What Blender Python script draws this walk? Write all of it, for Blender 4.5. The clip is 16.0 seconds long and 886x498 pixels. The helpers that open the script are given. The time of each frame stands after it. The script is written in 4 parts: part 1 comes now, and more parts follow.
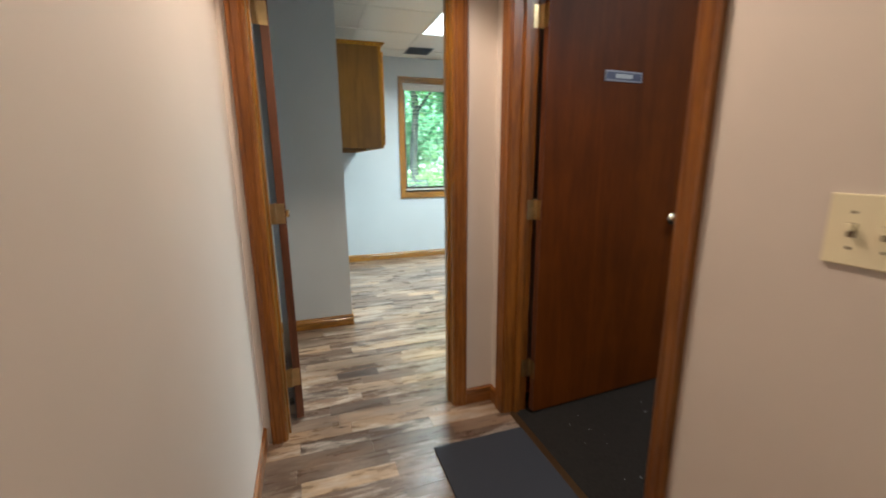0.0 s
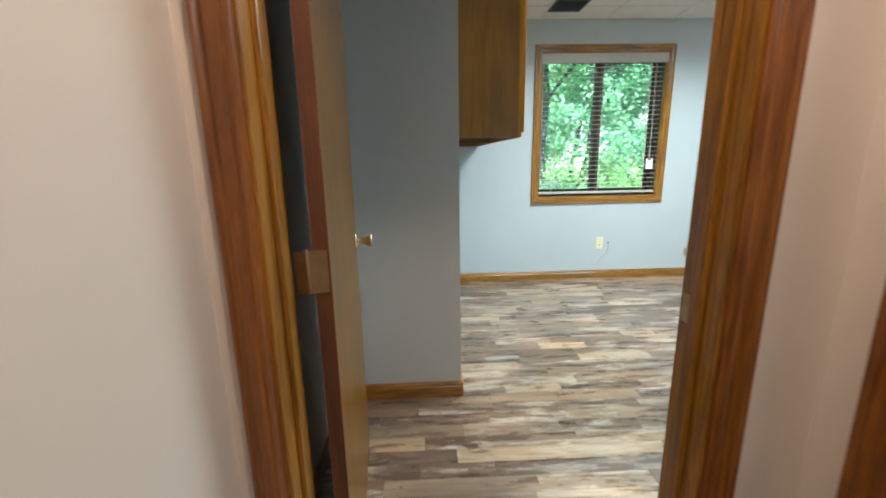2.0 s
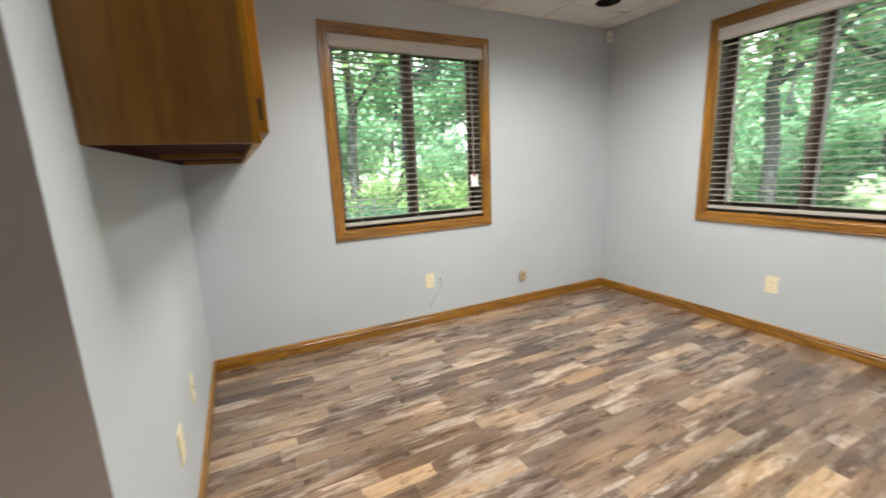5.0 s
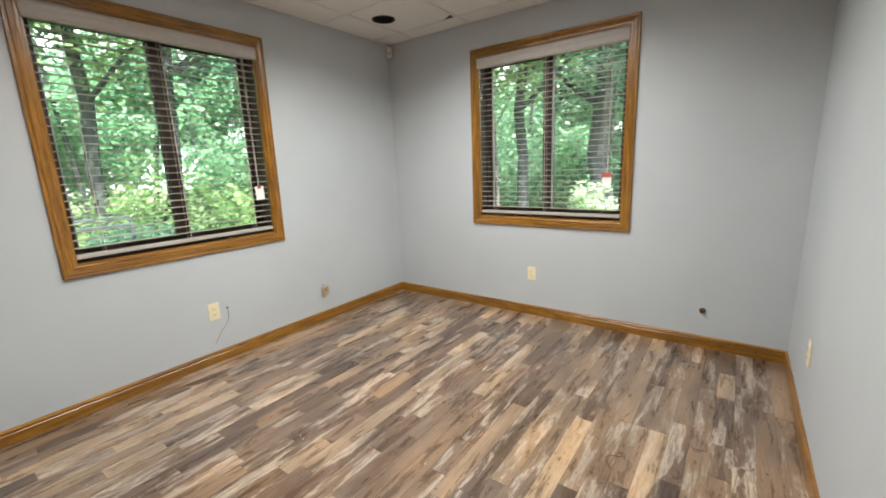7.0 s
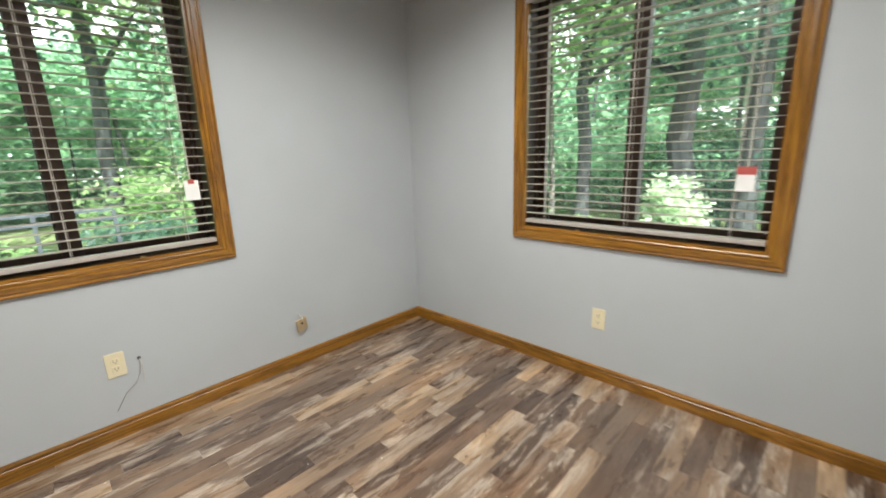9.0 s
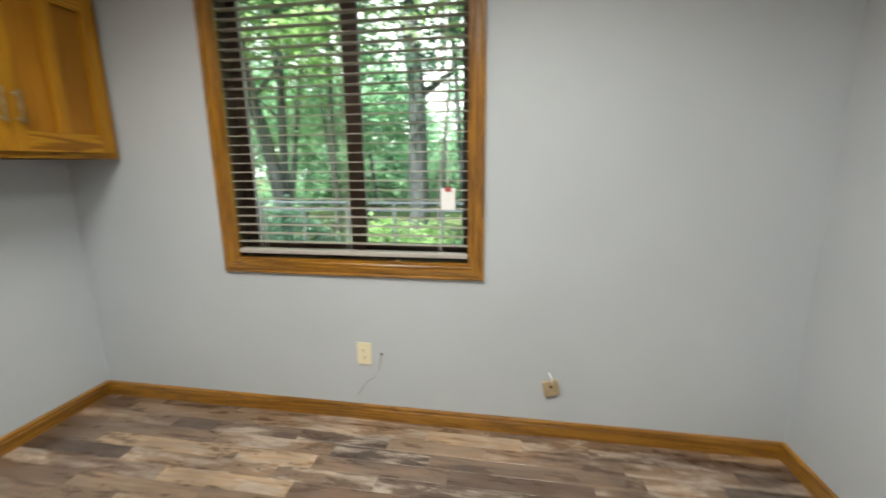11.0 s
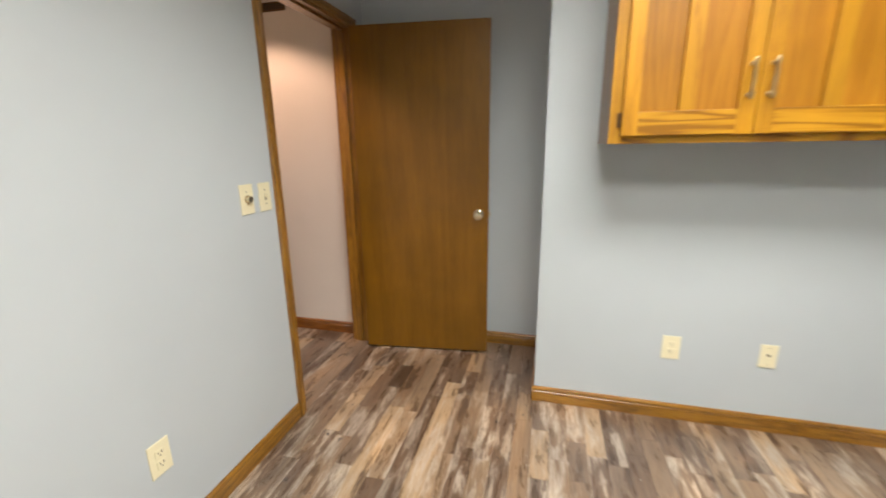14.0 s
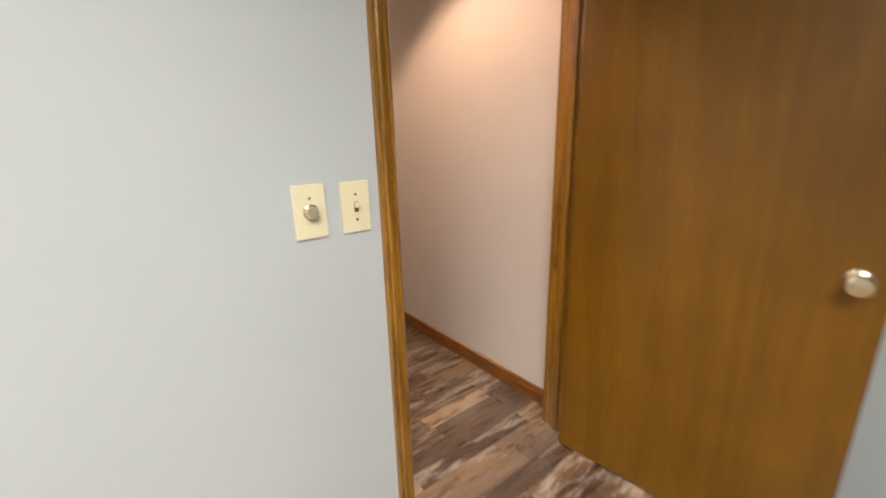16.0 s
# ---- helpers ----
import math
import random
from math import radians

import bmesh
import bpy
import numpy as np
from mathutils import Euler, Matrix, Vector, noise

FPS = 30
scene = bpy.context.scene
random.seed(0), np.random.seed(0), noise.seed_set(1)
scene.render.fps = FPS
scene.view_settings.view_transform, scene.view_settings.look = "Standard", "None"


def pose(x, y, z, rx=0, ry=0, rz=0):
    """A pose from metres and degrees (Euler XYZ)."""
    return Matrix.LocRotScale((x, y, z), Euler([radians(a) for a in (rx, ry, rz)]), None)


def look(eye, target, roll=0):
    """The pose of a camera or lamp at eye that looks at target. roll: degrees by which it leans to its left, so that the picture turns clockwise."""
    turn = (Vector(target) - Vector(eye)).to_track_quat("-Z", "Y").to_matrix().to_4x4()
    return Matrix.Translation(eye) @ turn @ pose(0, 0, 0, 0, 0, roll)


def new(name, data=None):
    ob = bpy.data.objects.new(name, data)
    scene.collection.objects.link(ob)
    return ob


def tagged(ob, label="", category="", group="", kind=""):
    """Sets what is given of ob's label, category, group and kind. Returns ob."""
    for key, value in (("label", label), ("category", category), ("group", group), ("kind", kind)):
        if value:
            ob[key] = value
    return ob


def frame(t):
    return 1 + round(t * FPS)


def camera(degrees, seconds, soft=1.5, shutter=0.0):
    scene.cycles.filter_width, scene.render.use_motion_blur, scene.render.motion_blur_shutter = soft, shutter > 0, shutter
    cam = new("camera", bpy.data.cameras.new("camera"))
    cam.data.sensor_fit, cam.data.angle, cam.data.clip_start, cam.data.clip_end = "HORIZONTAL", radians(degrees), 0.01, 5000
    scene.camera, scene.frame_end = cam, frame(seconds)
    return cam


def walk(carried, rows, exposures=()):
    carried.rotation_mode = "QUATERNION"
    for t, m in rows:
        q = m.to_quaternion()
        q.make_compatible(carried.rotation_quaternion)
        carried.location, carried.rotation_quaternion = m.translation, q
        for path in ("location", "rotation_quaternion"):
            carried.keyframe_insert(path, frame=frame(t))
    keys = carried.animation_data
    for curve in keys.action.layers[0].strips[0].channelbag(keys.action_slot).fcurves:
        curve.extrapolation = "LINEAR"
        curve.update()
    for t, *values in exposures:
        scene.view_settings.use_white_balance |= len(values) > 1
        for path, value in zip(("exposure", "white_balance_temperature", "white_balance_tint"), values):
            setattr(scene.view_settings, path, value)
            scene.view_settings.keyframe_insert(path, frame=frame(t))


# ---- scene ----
cam = camera(95.0, 16.0, soft=1.8, shutter=0.4)
PATH = [
    (0, (-0.265, -1.138, 1.255), (0.35, 0.716, 0.829), -0.5),
    (0.2, (-0.225, -1.033, 1.25), (0.272, 0.857, 0.83), -0.5),
    (0.5, (-0.177, -0.89, 1.283), (0.168, 1.031, 0.849), -0.6),
    (1, (-0.169, -0.627, 1.262), (0.0, 1.317, 0.825), -0.8),
    (1.5, (-0.166, -0.317, 1.268), (-0.072, 1.631, 0.825), -0.7),
    (2, (-0.155, -0.027, 1.257), (-0.085, 1.923, 0.817), -1.0),
    (2.5, (-0.095, 0.271, 1.262), (-0.048, 2.224, 0.83), -1.4),
    (3, (-0.057, 0.564, 1.253), (0.007, 2.517, 0.831), -1.4),
    (3.5, (-0.027, 0.778, 1.263), (0.113, 2.729, 0.844), -1.7),
    (4, (0.1, 0.951, 1.266), (0.388, 2.888, 0.856), -1.8),
    (4.5, (0.21, 1.036, 1.279), (0.738, 2.922, 0.873), -2.1),
    (5, (0.277, 1.069, 1.279), (1.148, 2.825, 0.884), -2.4),
    (5.2, (0.272, 1.085, 1.287), (1.305, 2.75, 0.883), -2.2),
    (7.3, (0.447, 1.113, 1.314), (2.044, 2.245, 0.907), -2.2),
    (7.5, (0.514, 1.185, 1.309), (2.121, 2.303, 0.897), -2.2),
    (8, (0.812, 1.361, 1.304), (2.423, 2.468, 0.88), -2.2),
    (8.2, (0.927, 1.422, 1.309), (2.528, 2.539, 0.874), -2.2),
    (10.5, (2.189, 2.045, 1.279), (2.466, 3.98, 0.856), -0.5),
    (11, (2.321, 2.17, 1.318), (1.995, 4.1, 0.906), -0.5),
    (11.5, (2.404, 2.191, 1.426), (1.436, 3.879, 0.967), 0.5),
    (12, (2.44, 2.099, 1.414), (1.02, 3.44, 0.982), 0.5),
    (12.5, (2.462, 1.985, 1.394), (0.793, 3.002, 0.971), 0.4),
    (13, (2.367, 1.977, 1.425), (0.512, 2.551, 0.947), 0.3),
    (13.5, (2.284, 1.979, 1.395), (0.344, 2.001, 0.909), 0.1),
    (14, (2.017, 1.968, 1.357), (0.142, 1.477, 0.863), -0.8),
    (14.5, (1.765, 1.938, 1.336), (0.018, 1.1, 0.84), -1.2),
    (15, (1.499, 1.959, 1.31), (-0.081, 0.834, 0.823), -1.7),
    (15.5, (1.246, 1.931, 1.291), (-0.129, 0.557, 0.82), -1.5),
    (16, (0.932, 1.656, 1.308), (-0.258, 0.14, 0.774), -1.5),
]
walk(cam, [(t, look(eye, target, roll)) for t, eye, target, roll in PATH],
     exposures=[(0.0, 2.4, 5430, -4), (1.0, 2.38, 5280, -6), (2.0, 2.2, 5420, -5), (2.6, 2.18, 6000, 8), (3.2, 2.02, 6250, 9), (4.0, 1.9, 6380, 10),
                (5.2, 1.86, 6400, 11), (7.3, 1.72, 6360, 11), (8.2, 1.70, 6360, 11), (10.4, 1.45, 6450, 9), (11.5, 1.64, 6450, 9), (12.5, 1.75, 6450, 9),
                (13.5, 2.02, 6450, 9), (14.5, 2.14, 6500, 10), (16.0, 2.24, 6500, 10)])

# ---- plan, in metres ----
EAST, NORTH, SOUTH = 3.556, 4.0, 0.77      # faces of the office walls
HALL_S = 0.653                             # hallway face of the wall with the office door
HALL_W, HALL_E = -0.53, 0.595               # hallway side walls
NIB_Y, REC_W = 1.942, -0.615               # end of the cabinet wall, back of the recess behind the door
CEIL = 2.47
D1A, D1B = -0.43, 0.378                   # office doorway
D2A, D2B = -0.375, 0.503                    # side room doorway
DOOR_H = 2.045
WIN_LO, WIN_HI = 0.845, 2.192              # window openings
W1A, W1B = 0.938, 2.140
W2A, W2B = 1.795, 3.003
ROOM2_X = 0.717

# ---- world and light ----
world = bpy.data.worlds.new("sky")
scene.world = world
world.use_nodes = True
wn = world.node_tree.nodes
sky = wn.new("ShaderNodeTexSky")
sky.sky_type = "NISHITA"
sky.sun_disc = False
sky.dust_density = 7.0
sky.air_density = 0.7
sky.ozone_density = 0.6
sky.sun_elevation = radians(58)
sky.sun_rotation = radians(205)
bg = wn["Background"]
bg.inputs["Strength"].default_value = 0.14
world.node_tree.links.new(sky.outputs["Color"], bg.inputs["Color"])


def lamp(name, kind, m, energy, color, **kw):
    data = bpy.data.lights.new(name, kind)
    data.energy, data.color = energy, color
    for key, value in kw.items():
        if key == "size_xy":
            data.shape, data.size, data.size_y = "RECTANGLE", value[0], value[1]
        elif key == "angle":
            data.angle = value
        elif key == "spot":
            data.spot_size, data.spot_blend = value
        elif key == "spread":
            data.spread = value
        elif key == "soft":
            data.shadow_soft_size = value
    ob = new(name, data)
    ob.matrix_world = m
    return ob


lamp("sun", "SUN", pose(0, 0, 20, 32, 0, -25), 5.0, (1.0, 0.95, 0.86), angle=radians(0.6))
TROFFERS = ((1.215, 2.45), (2.435, 2.45))    # lit panels between the ceiling tiles
for lx, ly in TROFFERS:
    lamp("panel_light", "AREA", pose(lx, ly, CEIL - 0.006), 11.4, (1.0, 0.985, 0.905), size_xy=(0.56, 1.16), spread=radians(152))
lamp("hall_can_light", "SPOT", pose(0.03, 0.12, CEIL - 0.03), 15.0, (1.0, 0.665, 0.47), spot=(radians(110), 0.35), soft=0.04)
lamp("hall_can_light_back", "SPOT", pose(0.03, -1.75, CEIL - 0.03), 5.2, (1.0, 0.78, 0.58), spot=(radians(150), 0.5), soft=0.05)
# fill lamp added for the side room, in place of daylight from a window
lamp("side_room_panel_light", "AREA", pose(1.9, -0.75, CEIL - 0.009), 5.2, (1.0, 0.88, 0.84), size_xy=(1.17, 0.57))


# ---- materials ----
def nodes_of(name):
    m = bpy.data.materials.new(name)
    m.use_nodes = True
    return m, m.node_tree.nodes, m.node_tree.links, m.node_tree.nodes["Principled BSDF"]


def ramp(n, stops):
    r = n.new("ShaderNodeValToRGB")
    el = r.color_ramp.elements
    while len(el) < len(stops):
        el.new(0.5)
    for e, (p, c) in zip(el, stops):
        e.position, e.color = p, (*c, 1)
    return r


def coords(n, l, scale, world_space=False, random_shift=False):
    """Texture coordinates in metres, scaled; by object or by place."""
    if world_space:
        src = n.new("ShaderNodeNewGeometry").outputs["Position"]
    else:
        src = n.new("ShaderNodeTexCoord").outputs["Object"]
    if random_shift:
        info = n.new("ShaderNodeObjectInfo")
        mul = n.new("ShaderNodeMath")
        mul.operation = "MULTIPLY"
        mul.inputs[1].default_value = 37.0
        l.new(info.outputs["Random"], mul.inputs[0])
        add = n.new("ShaderNodeVectorMath")
        l.new(src, add.inputs[0])
        l.new(mul.outputs[0], add.inputs[1])
        src = add.outputs[0]
    mp = n.new("ShaderNodeMapping")
    mp.inputs["Scale"].default_value = scale
    l.new(src, mp.inputs["Vector"])
    return mp.outputs["Vector"]


def noise_tex(n, l, vec, scale, detail=4, rough=0.55, distort=0.0):
    t = n.new("ShaderNodeTexNoise")
    t.inputs["Scale"].default_value = scale
    t.inputs["Detail"].default_value = detail
    t.inputs["Roughness"].default_value = rough
    t.inputs["Distortion"].default_value = distort
    l.new(vec, t.inputs["Vector"])
    return t.outputs["Fac"]


def bump(n, l, b, height, strength, distance=0.002):
    k = n.new("ShaderNodeBump")
    k.inputs["Strength"].default_value = strength
    k.inputs["Distance"].default_value = distance
    l.new(height, k.inputs["Height"])
    l.new(k.outputs["Normal"], b.inputs["Normal"])


def mix(n, l, fac, a, b, mode="MIX"):
    m = n.new("ShaderNodeMix")
    m.data_type, m.blend_type = "RGBA", mode
    for sock, v in ((m.inputs[0], fac), (m.inputs[6], a), (m.inputs[7], b)):
        if hasattr(v, "is_linked"):
            l.new(v, sock)
        elif isinstance(v, (int, float)):
            sock.default_value = v
        else:
            sock.default_value = (*v, 1)
    return m.outputs[2]


def paint(name, c, rough=0.55, mottle=0.04, relief=0.12):
    """Rolled wall paint: faint mottling and an orange-peel relief."""
    m, n, l, b = nodes_of(name)
    v = coords(n, l, (1, 1, 1), True)
    big = noise_tex(n, l, v, 1.3, 3)
    r = ramp(n, [(0.3, [x * (1 - mottle) for x in c]), (0.7, [min(1, x * (1 + mottle)) for x in c])])
    l.new(big, r.inputs[0])
    l.new(r.outputs[0], b.inputs["Base Color"])
    b.inputs["Roughness"].default_value = rough
    bump(n, l, b, noise_tex(n, l, v, 260, 2), relief, 0.0006)
    return m


def wood(name, dark, mid, light, axis="z", rough=0.38, fine=1.0, coat=0.15, world_space=False, ring=1.0, figured=0.2, spec=0.5):
    """Stained oak: long grain along one axis, cathedral figure, open pores."""
    m, n, l, b = nodes_of(name)
    k = {"x": (0.06, 1, 1), "y": (1, 0.06, 1), "z": (1, 1, 0.06)}[axis]
    v = coords(n, l, k, world_space, True)
    figure = noise_tex(n, l, v, 9 * fine, 3, 0.5, 0.6)
    w = n.new("ShaderNodeMath")
    w.operation = "MULTIPLY"
    w.inputs[1].default_value = 34 * ring
    l.new(figure, w.inputs[0])
    s = n.new("ShaderNodeMath")
    s.operation = "SINE"
    l.new(w.outputs[0], s.inputs[0])
    h = n.new("ShaderNodeMath")
    h.operation = "MULTIPLY_ADD"
    h.inputs[1].default_value = 0.5
    h.inputs[2].default_value = 0.5
    l.new(s.outputs[0], h.inputs[0])
    grain = noise_tex(n, l, v, 210 * fine, 5, 0.7)
    f = n.new("ShaderNodeMix")
    f.inputs[0].default_value = 1.0 - figured
    l.new(h.outputs[0], f.inputs[2])
    l.new(grain, f.inputs[3])
    r = ramp(n, [(0.26, dark), (0.5, mid), (0.74, light)])
    l.new(f.outputs[0], r.inputs[0])
    blotch = noise_tex(n, l, coords(n, l, (1, 1, 1), world_space, True), 2.2, 3)
    r2 = ramp(n, [(0.3, (0.78, 0.78, 0.78)), (0.7, (1.15, 1.15, 1.15))])
    l.new(blotch, r2.inputs[0])
    l.new(mix(n, l, 1.0, r.outputs[0], r2.outputs[0], "MULTIPLY"), b.inputs["Base Color"])
    b.inputs["Roughness"].default_value = rough
    b.inputs["Coat Weight"].default_value = coat
    b.inputs["Specular IOR Level"].default_value = spec
    b.inputs["Coat Roughness"].default_value = 0.2
    bump(n, l, b, grain, 0.15, 0.0006)
    return m


def plain(name, c, rough=0.5, metal=0.0, spec=0.5, wear=0.06, scale=30, relief=0.0):
    m, n, l, b = nodes_of(name)
    f = noise_tex(n, l, coords(n, l, (1, 1, 1), False, True), scale, 4)
    r = ramp(n, [(0.3, [x * (1 - wear) for x in c]), (0.7, [min(1, x * (1 + wear)) for x in c])])
    l.new(f, r.inputs[0])
    l.new(r.outputs[0], b.inputs["Base Color"])
    b.inputs["Roughness"].default_value = rough
    b.inputs["Metallic"].default_value = metal
    b.inputs["Specular IOR Level"].default_value = spec
    if relief:
        bump(n, l, b, f, relief, 0.002)
    return m


def emitter(name, c, strength):
    m, n, l, b = nodes_of(name)
    b.inputs["Base Color"].default_value = (0.8, 0.8, 0.8, 1)
    b.inputs["Emission Color"].default_value = (*c, 1)
    b.inputs["Emission Strength"].default_value = strength
    return m


def plank_material():
    """Rustic printed vinyl: each strip its own tone, with streaks, knots and grey wash."""
    m, n, l, b = nodes_of("vinyl_plank")
    info = n.new("ShaderNodeObjectInfo")
    isl = n.new("ShaderNodeNewGeometry")
    both = n.new("ShaderNodeMath")
    l.new(info.outputs["Random"], both.inputs[0])
    l.new(isl.outputs["Random Per Island"], both.inputs[1])
    fr = n.new("ShaderNodeMath")
    fr.operation = "FRACT"
    l.new(both.outputs[0], fr.inputs[0])
    tone = ramp(n, [(0.0, (0.092, 0.059, 0.041)), (0.09, (0.130, 0.085, 0.059)), (0.21, (0.165, 0.108, 0.073)), (0.36, (0.225, 0.152, 0.102)),
                    (0.50, (0.195, 0.136, 0.096)), (0.62, (0.275, 0.185, 0.120)), (0.74, (0.155, 0.102, 0.071)), (0.82, (0.310, 0.220, 0.150)), (0.91, (0.45, 0.325, 0.215))])
    tone.color_ramp.interpolation = "CONSTANT"
    l.new(fr.outputs[0], tone.inputs[0])
    sh = n.new("ShaderNodeVectorMath")
    mul = n.new("ShaderNodeMath")
    mul.operation = "MULTIPLY"
    mul.inputs[1].default_value = 53.0
    l.new(fr.outputs[0], mul.inputs[0])
    l.new(isl.outputs["Position"], sh.inputs[0])
    l.new(mul.outputs[0], sh.inputs[1])

    def scaled(k):
        mp = n.new("ShaderNodeMapping")
        mp.inputs["Scale"].default_value = k
        l.new(sh.outputs[0], mp.inputs["Vector"])
        return mp.outputs["Vector"]
    streak = noise_tex(n, l, scaled((0.06, 1, 1)), 75, 6, 0.7, 0.1)
    wash = noise_tex(n, l, scaled((0.20, 1, 1)), 17, 6, 0.66, 0.3)
    scrape = noise_tex(n, l, scaled((0.10, 1, 1)), 120, 4, 0.75, 0.2)
    c1 = ramp(n, [(0.3, (0.62, 0.60, 0.58)), (0.52, (1.0, 1.0, 1.0)), (0.72, (1.2, 1.19, 1.17))])
    l.new(streak, c1.inputs[0])
    col = mix(n, l, 1.0, tone.outputs[0], c1.outputs[0], "MULTIPLY")
    w1 = ramp(n, [(0.505, (0, 0, 0)), (0.575, (0.95, 0.95, 0.95))])
    l.new(wash, w1.inputs[0])
    w5 = ramp(n, [(0.36, (0.12, 0.12, 0.12)), (0.56, (1, 1, 1))])
    l.new(scrape, w5.inputs[0])
    grey = mix(n, l, 1.0, w1.outputs[0], w5.outputs[0], "MULTIPLY")
    # only some of the strips carry the grey wash
    pick = n.new("ShaderNodeMath")
    pick.operation = "MULTIPLY"
    pick.inputs[1].default_value = 7.0
    l.new(fr.outputs[0], pick.inputs[0])
    pf = n.new("ShaderNodeMath")
    pf.operation = "FRACT"
    l.new(pick.outputs[0], pf.inputs[0])
    pr = ramp(n, [(0.25, (0.15, 0.15, 0.15)), (0.5, (1, 1, 1))])
    l.new(pf.outputs[0], pr.inputs[0])
    grey = mix(n, l, 1.0, grey, pr.outputs[0], "MULTIPLY")
    col = mix(n, l, grey, col, (0.52, 0.445, 0.375))
    w2 = ramp(n, [(0.34, (0.85, 0.85, 0.85)), (0.45, (0, 0, 0))])
    l.new(wash, w2.inputs[0])
    col = mix(n, l, w2.outputs[0], col, (0.095, 0.064, 0.048))
    drift = noise_tex(n, l, coords(n, l, (0.35, 1, 1), True), 4.5, 4, 0.6, 0.5)
    w4 = ramp(n, [(0.34, (0.64, 0.61, 0.60)), (0.52, (1.0, 0.98, 0.96)), (0.68, (1.40, 1.27, 1.12))])
    l.new(drift, w4.inputs[0])
    col = mix(n, l, 0.9, col, w4.outputs[0], "MULTIPLY")
    knot = noise_tex(n, l, scaled((0.7, 1, 1)), 34, 2, 0.4)
    w3 = ramp(n, [(0.24, (0.9, 0.9, 0.9)), (0.28, (0, 0, 0))])
    l.new(knot, w3.inputs[0])
    col = mix(n, l, w3.outputs[0], col, (0.06, 0.042, 0.035))
    hs = n.new("ShaderNodeHueSaturation")
    hs.inputs["Saturation"].default_value = 1.08
    hs.inputs["Value"].default_value = 0.90
    l.new(col, hs.inputs["Color"])
    l.new(hs.outputs[0], b.inputs["Base Color"])
    b.inputs["Specular IOR Level"].default_value = 0.65
    b.inputs["Coat Weight"].default_value = 0.5
    b.inputs["Coat Roughness"].default_value = 0.3
    rr = ramp(n, [(0.3, (0.23, 0.23, 0.23)), (0.7, (0.37, 0.37, 0.37))])
    l.new(wash, rr.inputs[0])
    l.new(rr.outputs[0], b.inputs["Roughness"])
    bump(n, l, b, streak, 0.18, 0.0008)
    return m


def leaf_material(name, a, c):
    m, n, l, b = nodes_of(name)
    g = n.new("ShaderNodeNewGeometry")
    r = ramp(n, [(0.0, a), (1.0, c)])
    l.new(g.outputs["Random Per Island"], r.inputs[0])
    l.new(r.outputs[0], b.inputs["Base Color"])
    b.inputs["Roughness"].default_value = 0.45
    tr = n.new("ShaderNodeBsdfTranslucent")
    hs = n.new("ShaderNodeHueSaturation")
    hs.inputs["Value"].default_value = 2.3
    l.new(r.outputs[0], hs.inputs["Color"])
    l.new(hs.outputs[0], tr.inputs["Color"])
    add = n.new("ShaderNodeMixShader")
    add.inputs[0].default_value = 0.5
    l.new(b.outputs[0], add.inputs[1])
    l.new(tr.outputs[0], add.inputs[2])
    l.new(add.outputs[0], n["Material Output"].inputs["Surface"])
    return m


def glass_material():
    """Clear glass with a thin pale veil mixed in, imitating the haze of reflections."""
    m, n, l, b = nodes_of("window_glass")
    b.inputs["Base Color"].default_value = (0.87, 0.98, 0.99, 1)
    b.inputs["Transmission Weight"].default_value = 1.0
    b.inputs["Roughness"].default_value = 0.0
    b.inputs["IOR"].default_value = 1.35
    veil = n.new("ShaderNodeBsdfTranslucent")
    veil.inputs["Color"].default_value = (0.75, 0.85, 0.85, 1)
    f = noise_tex(n, l, coords(n, l, (1, 1, 0.5), True), 4.0, 4)
    r = ramp(n, [(0.3, (0.015, 0.015, 0.015)), (0.7, (0.05, 0.05, 0.05))])
    l.new(f, r.inputs[0])
    ms = n.new("ShaderNodeMixShader")
    l.new(r.outputs[0], ms.inputs[0])
    l.new(b.outputs[0], ms.inputs[1])
    l.new(veil.outputs[0], ms.inputs[2])
    l.new(ms.outputs[0], n["Material Output"].inputs["Surface"])
    return m


OAK = (0.095, 0.036, 0.004), (0.265, 0.115, 0.011), (0.40, 0.190, 0.020)
M_WALL = paint("grey_wall_paint", (0.50, 0.53, 0.555))
M_HALL = paint("cream_wall_paint", (0.65, 0.575, 0.515))
M_ROOM2 = paint("blue_grey_wall_paint", (0.48, 0.455, 0.485))
M_CEIL = plain("ceiling_tile", (0.72, 0.70, 0.66), 0.9, wear=0.04, scale=220, relief=0.5)
M_GRID = plain("ceiling_grid", (0.66, 0.64, 0.60), 0.6)
M_TRIM_Z = wood("oak_trim_upright", *OAK, axis="z", fine=1.6, rough=0.28, coat=0.5, ring=1.2, figured=0.2)
M_TRIM_X = wood("oak_trim_along_x", *OAK, axis="x", fine=1.6, rough=0.28, coat=0.5, ring=1.2, figured=0.2)
M_TRIM_Y = wood("oak_trim_along_y", *OAK, axis="y", fine=1.6, rough=0.28, coat=0.5, ring=1.2, figured=0.2)
TRIM = {"x": M_TRIM_X, "y": M_TRIM_Y, "z": M_TRIM_Z}
# hall trim: the same oak, with warm hall light put into a redder colour
WARM_LIT_OAK = (0.100, 0.028, 0.003), (0.195, 0.064, 0.007), (0.275, 0.103, 0.012)
WARM_LIT_TRIM = {k: wood("warm_lit_trim_" + k, *WARM_LIT_OAK, axis=k, fine=1.6, rough=0.33, coat=0.3, ring=1.2, figured=0.2) for k in "xyz"}
CAB = (0.245, 0.098, 0.004), (0.395, 0.176, 0.007), (0.46, 0.220, 0.010)
